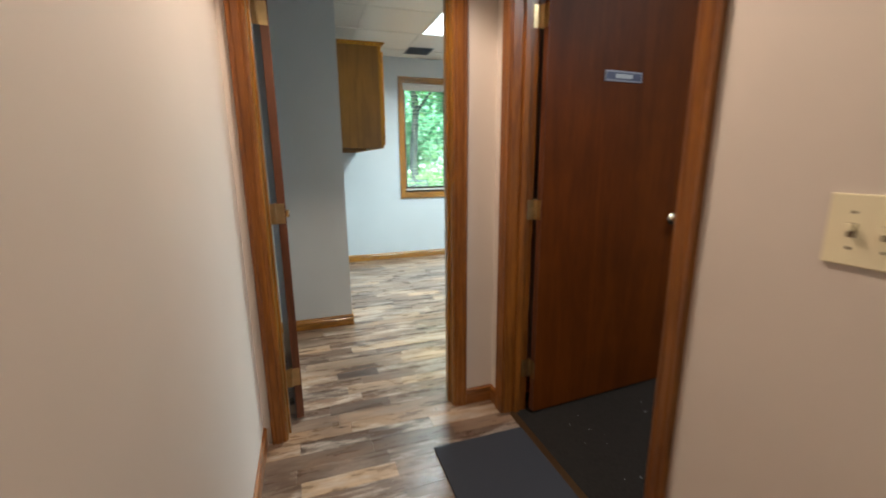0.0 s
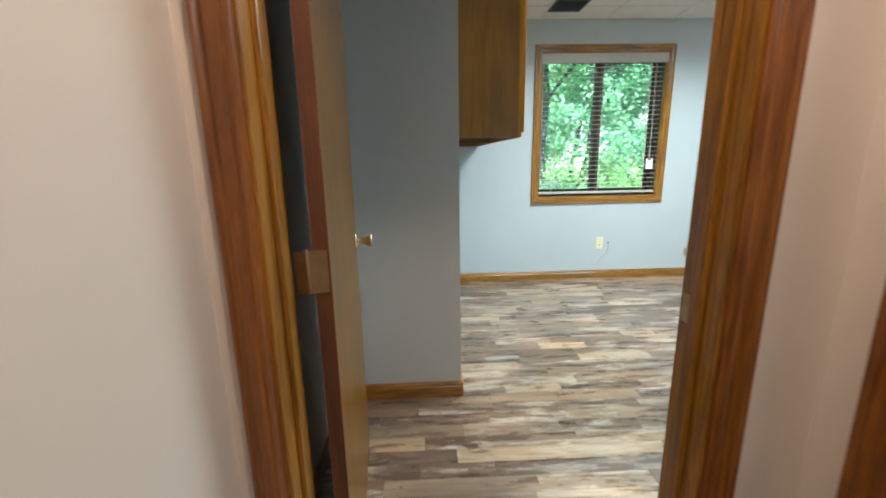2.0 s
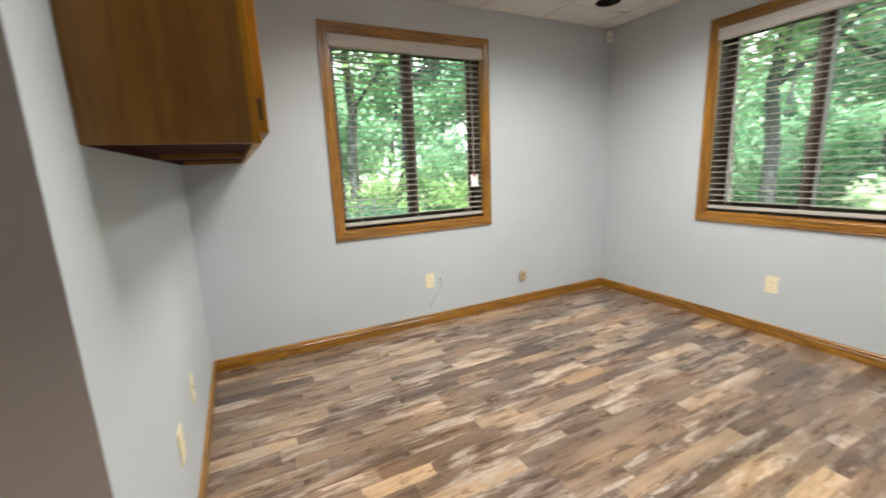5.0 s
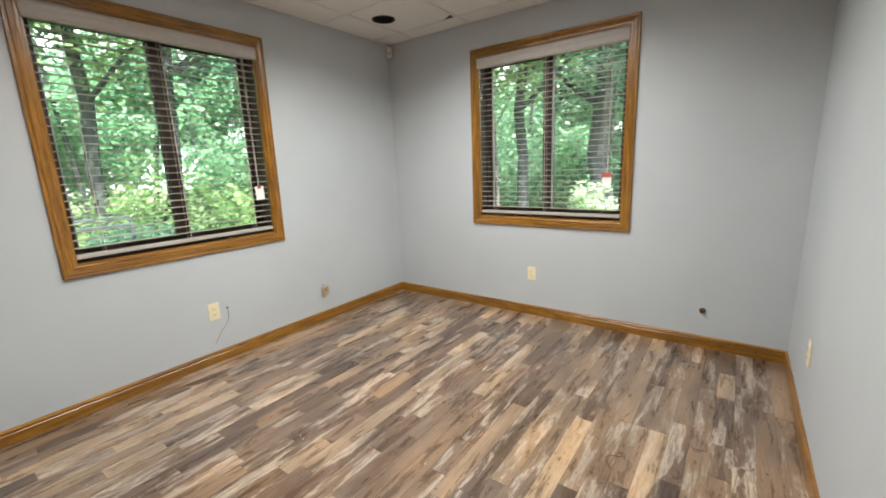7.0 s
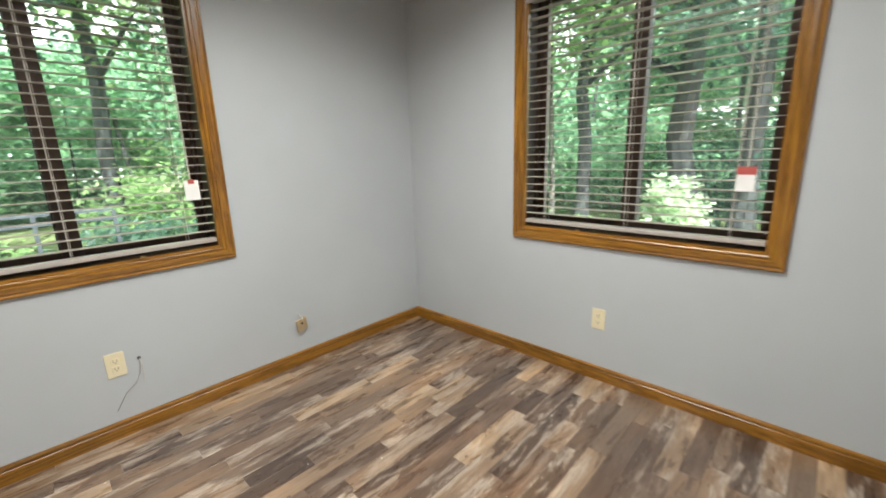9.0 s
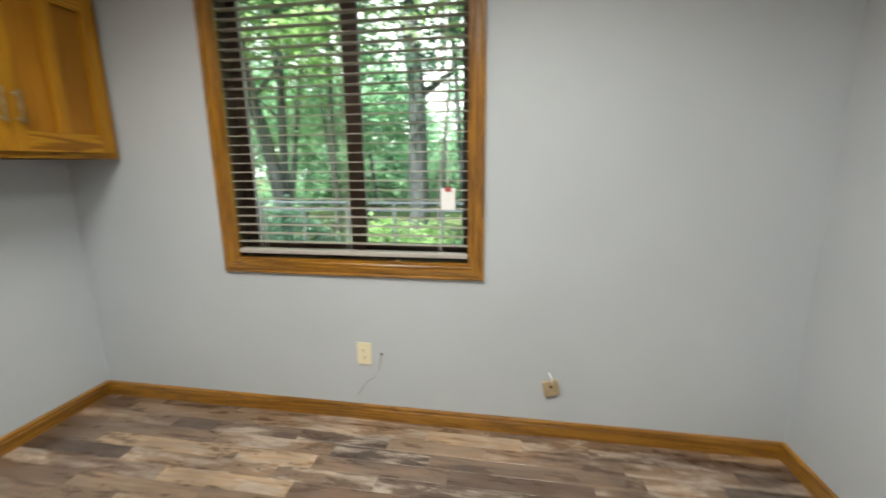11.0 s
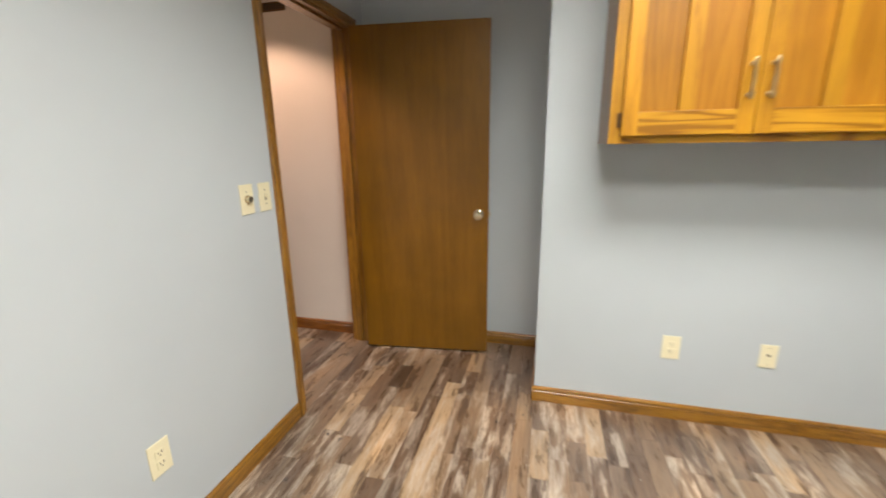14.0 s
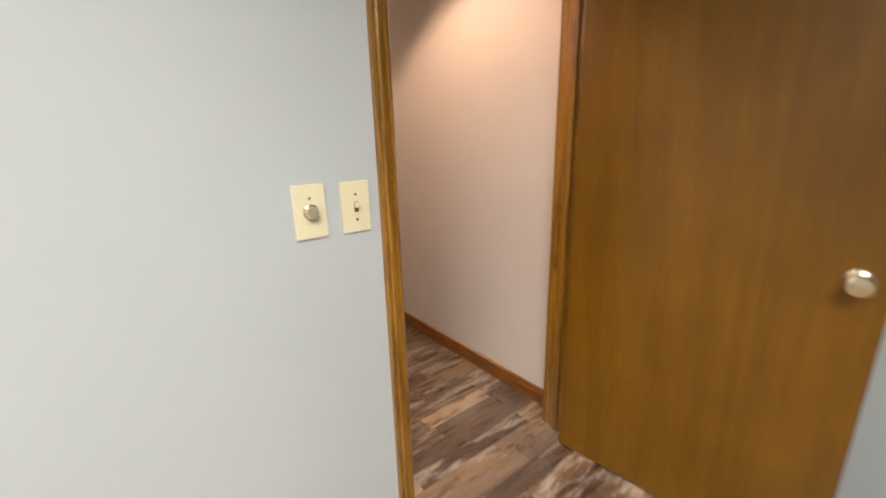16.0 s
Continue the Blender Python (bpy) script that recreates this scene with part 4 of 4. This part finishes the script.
wall_plate("wall_outlet", on_north, 1.600, 0.372, "duplex", "ivory plastic wall outlet beside a loose wire")
wall_plate("wall_outlet", on_east, 2.495, 0.372, "duplex", "ivory plastic wall outlet under the window")
wall_plate("wall_outlet", on_cab_wall, 2.580, 0.39, "duplex", "ivory plastic wall outlet under the cabinets", 0.08)
wall_plate("phone_jack", on_cab_wall, 2.987, 0.392, "jack", "ivory phone jack plate under the cabinets", 0.07, 0.115)
wall_plate("wall_outlet", on_south, 1.165, 0.375, "duplex", "ivory plastic wall outlet low beside the doorway")
wall_plate("wall_outlet", on_south, 2.80, 0.385, "duplex", "ivory plastic wall outlet near the room corner")
wall_plate("dimmer_switch", on_south, 0.611, 1.154, "dimmer", "ivory dimmer plate with a round metal dial", 0.074, 0.122, category="switch")
wall_plate("light_switch", on_south, 0.500, 1.152, "toggle", "ivory single toggle light switch by the door", 0.073, 0.122, category="switch")
wall_plate("light_switch", on_hall_east, -0.744, 1.136, "double_toggle", "yellowed ivory double toggle light switch", 0.118, 0.12, category="switch")
wall_plate("wall_outlet", lambda a, h, d: Vector((a, HALL_S - d, h)), 2.19, 0.36, "duplex", "white wall outlet in the side room")

# bits on the north and east walls
ob = thing("loose_wire", on_north(1.692, 0.372, 0), "thin grey wire hanging out of a hole in the wall", "wire")
bm = bmesh.new()
lathe(bm, ((0.008, 0.0005), (0.008, 0.002), (0.006, 0.003)), Matrix.Rotation(radians(90), 4, "X"), 14)
part("hole", bm, M_DARK, ob)
bm = bmesh.new()
tube(bm, [(0.0, -0.002, 0.0), (-0.002, -0.016, -0.02), (-0.010, -0.02, -0.07), (-0.035, -0.025, -0.115), (-0.075, -0.03, -0.142), (-0.125, -0.04, -0.215)], [0.0021] * 6, 6)
part("wire", bm, M_WIRE, ob)
bm = bmesh.new()
tube(bm, [(0.002, -0.002, 0.0), (0.006, -0.014, -0.03), (0.004, -0.012, -0.09), (0.002, -0.008, -0.13)], [0.0014] * 4, 6)
part("wire", bm, M_CORD, ob)
ob = thing("hanging_jack_plate", on_north(2.535, 0.30, 0), "beige jack plate hanging loose from its wall cable", "jack plate")
bm = bmesh.new()
box(bm, -0.036, 0.036, -0.004, 0.004, -0.045, 0.045, bevel=0.002)
bmesh.ops.transform(bm, matrix=pose(-0.006, -0.022, -0.030, 10, -12, 8), verts=bm.verts)
pl = part("plate", bm, M_TAN, ob)
bm = bmesh.new()
box(bm, -0.006, 0.006, -0.007, -0.0042, 0.006, 0.018)
bmesh.ops.transform(bm, matrix=pose(-0.006, -0.022, -0.030, 10, -12, 8), verts=bm.verts)
part("socket", bm, M_DARK, pl)
bm = bmesh.new()
tube(bm, [(-0.014, 0.0, 0.035), (-0.014, -0.02, 0.04), (-0.008, -0.034, 0.03), (-0.004, -0.030, 0.0)], [0.004] * 4, 8)
part("cable", bm, M_WHITE, ob)
bm = bmesh.new()
lathe(bm, ((0.019, 0.0), (0.019, 0.003), (0.013, 0.008), (0.011, 0.022), (0.015, 0.026), (0.012, 0.032)), pose(EAST, 1.24, 0.268, 0, -90, 0), 18)
tagged(finish("cable_stub", bm, M_HINGE, True), "small dark round cable stub low on the wall", "fitting")
ob = thing("motion_sensor", (3.50, 3.945, 2.385), "small white corner alarm sensor near the ceiling", "sensor")
bm = bmesh.new()
box(bm, -0.024, 0.024, -0.018, 0.018, -0.045, 0.045, bevel=0.007)
bmesh.ops.transform(bm, matrix=pose(0, 0, 0, 0, 0, -45) @ pose(0, 0, 0, -8, 0, 0), verts=bm.verts)
part("case", bm, M_WHITE, ob)
bm = bmesh.new()
box(bm, -0.016, 0.016, -0.021, -0.0181, -0.03, 0.0, bevel=0.001)
bmesh.ops.transform(bm, matrix=pose(0, 0, 0, 0, 0, -45) @ pose(0, 0, 0, -8, 0, 0), verts=bm.verts)
part("lens", bm, M_CORD, ob)
bm = bmesh.new()
tube(bm, [(0.005, 0.005, 0.0), (0.03, 0.03, 0.0), (0.052, 0.052, 0.02)], [0.008] * 3, 8)
part("bracket", bm, M_WHITE, ob)

# ---- ceiling fittings ----
for lx, ly in TROFFERS:
    ob = thing("ceiling_light", (lx, ly, CEIL), "lit white troffer panel in the dropped ceiling", "ceiling light", "office ceiling lights")
    bm = bmesh.new()
    for q in ((-0.299, -0.285, -0.604, 0.604), (0.285, 0.299, -0.604, 0.604), (-0.285, 0.285, -0.604, -0.590), (-0.285, 0.285, 0.590, 0.604)):
        box(bm, *q, -0.005, 0.02, bevel=0.002)
    part("frame", bm, M_GRID, ob)
    part("diffuser", boxed(-0.285, 0.285, -0.59, 0.59, 0.002, 0.008), M_LENS, ob, "bright acrylic diffuser")
    part("housing", boxed(-0.295, 0.295, -0.6, 0.6, 0.021, 0.09), M_GRID, ob)
# unseen panel added to go with the side room's fill lamp
ob = thing("ceiling_light", (1.9, -0.75, CEIL), "unseen white ceiling panel added to light the side room", "ceiling light")
part("frame", boxed(-0.6, 0.6, -0.3, 0.3, -0.004, -0.0005), M_GRID, ob)
part("diffuser", boxed(-0.585, 0.585, -0.285, 0.285, -0.0075, -0.0042), M_LENS, ob, "bright acrylic diffuser")
ob = thing("ceiling_vent", (1.052, 3.645, CEIL), "grey slatted air vent set in a ceiling tile", "vent")
bm = bmesh.new()
for q in ((-0.14, 0.14, -0.14, -0.124), (-0.14, 0.14, 0.124, 0.14), (-0.14, -0.124, -0.124, 0.124), (0.124, 0.14, -0.124, 0.124)):
    box(bm, *q, -0.011, -0.005, bevel=0.002)
part("frame", bm, M_RAIL, ob)
part("backing", boxed(-0.124, 0.124, -0.124, 0.124, -0.0058, -0.0050), M_DARK, ob)
sl = bmesh.new()
box(sl, -0.123, 0.123, -0.009, 0.009, -0.001, 0.001)
bmesh.ops.transform(sl, matrix=pose(0, 0, 0, 30, 0, 0), verts=sl.verts)
first = part("slat", sl, M_RAIL, ob)
first.location = (0, -0.112, -0.011)
for k in range(1, 13):
    c = first.copy()
    scene.collection.objects.link(c)
    c.location = (0, -0.112 + k * 0.0186, -0.011)

for y in (0.12, -1.75):
    ob = thing("hall_downlight", (0.03, y, CEIL), "small recessed warm downlight in the hallway ceiling", "ceiling light", "hallway downlights")
    bm = bmesh.new()
    lathe(bm, ((0.062, -0.0005), (0.078, -0.006), (0.082, -0.004), (0.082, -0.0002)), Matrix.Identity(4), 24)
    part("trim_ring", bm, M_WHITE, ob)
    bm = bmesh.new()
    lathe(bm, ((0.058, -0.008), (0.058, -0.0065)), Matrix.Identity(4), 24)
    part("lamp_face", bm, M_CAN_LAMP, ob)
ob = thing("wall_vent", (HALL_W, 0.2, 2.235), "small dark slotted vent high on the hallway wall", "vent")
bm = bmesh.new()
box(bm, 0.0005, 0.006, -0.085, 0.085, -0.028, 0.028, bevel=0.002)
part("frame", bm, M_HINGE, ob)
for k in (-0.012, 0.0, 0.012):
    part("slat", boxed(0.006, 0.009, -0.075, 0.075, k - 0.003, k + 0.003), M_DARK, ob)

# ---- hallway and side room floor things ----
bm = bmesh.new()
box(bm, 0.185, 0.622, -0.28, 0.375, 0.0005, 0.009, bevel=0.003)
tagged(finish("door_mat", bm, M_MAT), "thin dark blue-grey rubber mat before the side room door", "mat")
bm = bmesh.new()
vs = [bm.verts.new(p) for p in ((-0.06, -0.03, 0), (0.06, -0.03, 0), (0.06, 0.03, 0), (-0.06, 0.03, 0), (-0.06, -0.03, 0.052), (-0.06, 0.03, 0.052), (0.06, -0.03, 0.006), (0.06, 0.03, 0.006), (-0.03, -0.03, 0.052), (-0.03, 0.03, 0.052))]
for f in ((0, 3, 2, 1), (0, 4, 5, 3), (4, 8, 9, 5), (8, 6, 7, 9), (6, 1, 2, 7), (0, 1, 6, 8, 4), (3, 5, 9, 7, 2)):
    bm.faces.new([vs[i] for i in f])
bmesh.ops.bevel(bm, geom=list(bm.edges), offset=0.003, segments=1, affect="EDGES")
bmesh.ops.transform(bm, matrix=pose(1.665, 0.50, 0.001, 0, 0, 30), verts=bm.verts)
tagged(finish("door_wedge", bm, M_ORANGE), "orange plastic wedge doorstop on the dark carpet", "doorstop")


# a curl of loose wire on the floor
bm = bmesh.new()
tube(bm, [(2.015, 1.450, 0.002), (2.030, 1.462, 0.004), (2.052, 1.478, 0.006), (2.075, 1.482, 0.010), (2.090, 1.462, 0.014), (2.100, 1.440, 0.010),
          (2.122, 1.424, 0.004), (2.140, 1.428, 0.003), (2.138, 1.445, 0.002), (2.118, 1.452, 0.006)], [0.0018] * 10, 6)
tagged(finish("wire_scrap", bm, M_HINGE), "short curled scrap of dark brown wire on the floor", "wire")

# crumbs left on the floor
bm = bmesh.new()
rng = random.Random(21)
for k in range(34):
    x, y, r = rng.uniform(0.2, 3.3), rng.uniform(1.1, 3.8), rng.uniform(0.0015, 0.0042)
    vs = [bm.verts.new((x + r * math.cos(a) * rng.uniform(0.6, 1.4), y + r * math.sin(a) * rng.uniform(0.6, 1.4), 0.0003)) for a in (0, 1.3, 2.6, 3.9, 5.2)]
    top = bm.verts.new((x, y, r * rng.uniform(0.6, 1.3)))
    for i in range(5):
        bm.faces.new((vs[i], vs[(i + 1) % 5], top))
    bm.faces.new(vs[::-1])
tagged(finish("floor_crumbs", bm, M_WHITE), "tiny pale crumbs of debris scattered on the floor", "debris", kind="stuff")

bm = bmesh.new()
for k in range(20):
    x, y, r = rng.uniform(0.72, 1.35), rng.uniform(-0.35, 0.42), rng.uniform(0.001, 0.003)
    vs = [bm.verts.new((x + r * math.cos(a) * rng.uniform(0.6, 1.5), y + r * math.sin(a) * rng.uniform(0.6, 1.5), 0.0004)) for a in (0, 1.3, 2.6, 3.9, 5.2)]
    top = bm.verts.new((x, y, 0.0004 + r))
    for i in range(5):
        bm.faces.new((vs[i], vs[(i + 1) % 5], top))
    bm.faces.new(vs[::-1])
tagged(finish("carpet_crumbs", bm, M_WHITE), "tiny pale specks of debris on the dark carpet", "debris", kind="stuff")

# ---- outside ----
GZ = -0.55
bm = bmesh.new()
box(bm, -300, 300, -300, 300, GZ - 0.5, GZ)
tagged(finish("ground", bm, M_SOIL), "leafy green woodland ground", "ground", kind="structure")
bm = bmesh.new()
box(bm, -1.0, EAST + T, -3.3, NORTH + T, GZ, -0.061)
tagged(finish("foundation", bm, M_SIDING), "plain foundation under the building", "foundation", kind="structure")
bm = bmesh.new()
box(bm, 7.0, 12.0, -6.0, 5.2, GZ + 0.001, GZ + 0.03)
tagged(finish("path", bm, M_PATH), "sunlit pale concrete drive beyond the trees", "pavement", kind="structure")


def leaf_cloud(verts, faces, rng, center, radii, count, size, core):
    """Leaves, each a bent pair of triangles, in ragged clumps."""
    clumps = []
    for _ in range(max(5, count // 60)):
        while True:
            p = np.array([rng.uniform(-1, 1) for _ in range(3)])
            if core < np.linalg.norm(p) < 1:
                break
        clumps.append(p * radii + np.array(center))
    for _ in range(count):
        c = rng.choice(clumps)
        p = Vector(c) + Vector([rng.gauss(0, 0.15) * r for r in radii])
        s = size * rng.uniform(0.6, 1.35)
        d = Vector((rng.uniform(-1, 1), rng.uniform(-1, 1), rng.uniform(-0.9, 0.3))).normalized()
        n = d.cross(Vector((rng.uniform(-0.6, 0.6), rng.uniform(-0.6, 0.6), 1))).normalized()
        up = n.cross(d) * s * 0.08
        k = len(verts)
        verts.extend((p, p + d * s * 0.5 + n * s * 0.33 + up, p + d * s, p + d * s * 0.5 - n * s * 0.33 + up))
        faces.extend(((k, k + 1, k + 2), (k, k + 2, k + 3)))


def mesh_of(name, verts, faces, material):
    me = bpy.data.meshes.new(name)
    me.from_pydata([tuple(v) for v in verts], [], faces)
    me.materials.append(material)
    return new(name, me)


def tree(x, y, r, h, lean, label, bark, leaf, crown_z, crown_r, count, size, seed, limbs=5):
    rng = random.Random(seed)
    ob = thing("tree", (x, y, GZ), label, "tree", "trees outside the windows")
    bm = bmesh.new()
    pts, rad = [], []
    for k in range(9):
        f = k / 8
        pts.append((lean[0] * f * h + rng.uniform(-1, 1) * r * 0.4, lean[1] * f * h + rng.uniform(-1, 1) * r * 0.4, h * f))
        rad.append(r * (1.35 if k == 0 else 1.0 - 0.6 * f))
    tube(bm, pts, rad, 10)
    trunk = part("trunk", bm, bark, ob, "", True)
    ends = []
    for k in range(limbs):
        a = rng.uniform(0, 6.28)
        f = rng.randint(3, 7)
        p = Vector(pts[f])
        ln = rng.uniform(1.0, 2.4)
        q = p + Vector((math.cos(a), math.sin(a), rng.uniform(0.3, 0.9))) * ln
        mid = (p + q) / 2 + Vector((0, 0, rng.uniform(-0.1, 0.25)))
        bm = bmesh.new()
        tube(bm, [p, mid, q], [rad[f] * 0.5, rad[f] * 0.32, rad[f] * 0.12], 7)
        part("limb", bm, bark, trunk, "", True)
        ends.append(q)
    verts, faces = [], []
    top = Vector(pts[-1])
    centre = Vector((top.x * 0.8, top.y * 0.8, crown_z - GZ))
    leaf_cloud(verts, faces, rng, centre, np.array(crown_r), count, size, 0.25)
    for q in ends:
        leaf_cloud(verts, faces, rng, q, np.array((0.9, 0.9, 0.6)), count // 12, size, 0.0)
    crown = mesh_of("crown", verts, faces, leaf)
    crown.parent = ob
    return ob


TREES = [
    (0.62, 9.4, 0.20, 8, (0.0, 0.02), M_BARK, M_LEAF_B),
    (-1.05, 9.6, 0.07, 7, (0.01, 0.02), M_BARK_L, M_LEAF_A),
    (-1.55, 9.0, 0.15, 6, (-0.20, 0.0), M_BARK, M_LEAF_A),
    (-1.75, 9.1, 0.10, 7, (0.0, 0.03), M_BARK, M_LEAF_A),
    (2.45, 9.5, 0.12, 8, (0.02, 0.0), M_BARK, M_LEAF_A),
    (-4.6, 11.5, 0.18, 8, (0.02, 0.0), M_BARK, M_LEAF_B),
    (3.25, 9.2, 0.13, 7, (0.12, 0.0), M_BARK, M_LEAF_B),
    (9.4, 5.3, 0.15, 8, (0.0, 0.01), M_BARK, M_LEAF_A),
    (9.0, 5.75, 0.06, 7, (0.03, 0.05), M_BARK_L, M_LEAF_A),
    (10.2, 3.75, 0.26, 8, (0.0, 0.0), M_BARK, M_LEAF_B),
    (10.6, 2.8, 0.20, 8, (0.02, 0.0), M_BARK, M_LEAF_B),
    (7.6, 8.2, 0.15, 7, (0.0, 0.0), M_BARK, M_LEAF_A),
]
for i, (x, y, r, h, lean, bark, leaf) in enumerate(TREES):
    tree(x, y, r, h, lean, "leafy green woodland tree with a dark trunk" if bark is M_BARK else "leafy green woodland tree with a pale trunk",
         bark, leaf, 4.6, (2.1, 2.1, 2.0), 4600, 0.125, 100 + i)


def bush(x, y, rx, rz, leaf, count, seed, size=0.13):
    rng = random.Random(seed)
    ob = thing("bush", (x, y, GZ), "low leafy green shrub on the woodland ground" if leaf is not M_LEAF_GLARE else "shrub on the woodland ground with sun glare put into its whitish leaves", "bush", "shrubs outside")
    verts, faces = [], []
    leaf_cloud(verts, faces, rng, (0, 0, rz), np.array((rx, rx, rz)), count, size, 0.1)
    c = mesh_of("leaves", verts, faces, leaf)
    c.parent = ob
    bm = bmesh.new()
    for k in range(6):
        a = rng.uniform(0, 6.28)
        tube(bm, [(0, 0, 0), (math.cos(a) * rx * 0.3, math.sin(a) * rx * 0.3, rz * 0.7), (math.cos(a) * rx * 0.6, math.sin(a) * rx * 0.6, rz * 1.3)], [0.02, 0.014, 0.006], 6)
    part("stem", bm, M_BARK, ob)


for i, (x, y, rx, rz, leaf) in enumerate((
        (-3.2, 7.4, 0.9, 0.45, M_LEAF_A), (-1.2, 8.0, 0.9, 0.6, M_LEAF_B), (0.8, 7.8, 0.9, 0.55, M_LEAF_A), (2.4, 7.6, 0.9, 0.6, M_LEAF_B), (3.8, 7.2, 0.8, 0.8, M_LEAF_A),
        (5.2, 7.0, 1.0, 0.7, M_LEAF_B), (7.2, 5.8, 0.8, 0.5, M_LEAF_A), (7.6, 4.5, 0.6, 0.40, M_LEAF_A), (11.6, 3.2, 1.3, 1.3, M_LEAF_B), (11.4, 1.8, 1.2, 1.4, M_LEAF_B), (8.0, 3.3, 0.45, 0.70, M_LEAF_GLARE), (3.1, 8.8, 1.1, 1.0, M_LEAF_A),
        (-5.5, 9.0, 1.2, 0.8, M_LEAF_B), (8.2, 1.0, 0.9, 0.5, M_LEAF_A))):
    bush(x, y, rx, rz, leaf, 3600, 300 + i, 0.10)

# far woods: one sheet of leaves round the north and east, and distant trunks
rng = random.Random(77)
verts, faces = [], []
for k in range(46):
    a = radians(-25 + 150 * (k + rng.uniform(-0.3, 0.3)) / 46)
    d = rng.uniform(13, 20)
    c = (2 + d * math.cos(a), 2 + d * math.sin(a), rng.choice((0.2, 1.0, 2.0, 3.4, 5.0)))
    leaf_cloud(verts, faces, rng, c, np.array((1.9, 1.9, 1.5)), 2900, 0.23, 0.05)
tagged(mesh_of("far_woods", verts, faces, M_LEAF_HAZED), "dense woodland foliage in the distance, haze in its bright green colour", "foliage", kind="stuff")
verts, faces = [], []
for k in range(32):
    a = radians(-25 + 150 * (k + rng.uniform(-0.3, 0.3)) / 32)
    d = rng.uniform(21, 27)
    c = (2 + d * math.cos(a), 2 + d * math.sin(a), rng.choice((0.8, 1.8, 3.0, 5.0)))
    leaf_cloud(verts, faces, rng, c, np.array((2.6, 2.6, 2.0)), 2600, 0.36, 0.05)
tagged(mesh_of("far_woods", verts, faces, M_LEAF_HAZED), "woodland foliage in the far distance, haze in its pale green colour", "foliage", kind="stuff")
bm = bmesh.new()
for k in range(24):
    a = radians(-25 + 150 * k / 24 + rng.uniform(-1.5, 1.5))
    d = rng.uniform(12, 19)
    x, y, r = 2 + d * math.cos(a), 2 + d * math.sin(a), rng.uniform(0.04, 0.10)
    lx, ly = rng.uniform(-1.4, 1.4), rng.uniform(-1.4, 1.4)
    tube(bm, [(x, y, GZ), (x + lx * 0.4, y + ly * 0.4, 3.5), (x + lx, y + ly, 8)], [r, r * 0.8, r * 0.5], 7)
tagged(finish("far_trunks", bm, M_BARK, True), "slim dark tree trunks far back in the woods", "trunks", kind="stuff")

# bright hazy sky low behind the woods
verts, faces = [], []
for k in range(25):
    a = radians(-45 + 190 * k / 24)
    for z in (-0.5, 26.0):
        verts.append((2 + 60 * math.cos(a), 2 + 60 * math.sin(a), z))
for k in range(24):
    faces.append((2 * k, 2 * k + 2, 2 * k + 3, 2 * k + 1))
tagged(mesh_of("backdrop", verts, faces, M_HAZE), "pale bright hazy sky beyond the woods", "sky", kind="structure")

# railing between garden and woods
ob = thing("garden_railing", (-4.5, 7.0, GZ), "grey metal garden railing before the woods", "railing")
for z in (1.40, 1.31, 0.6):
    bm = bmesh.new()
    box(bm, 0, 6.6, -0.013, 0.013, z - 0.013, z + 0.013, bevel=0.004)
    part("rail", bm, M_RAIL, ob)
for k in range(12):
    part("post", boxed(k * 0.6 - 0.016, k * 0.6 + 0.016, -0.016, 0.016, 0, 1.39), M_RAIL, ob)

lay_floor()
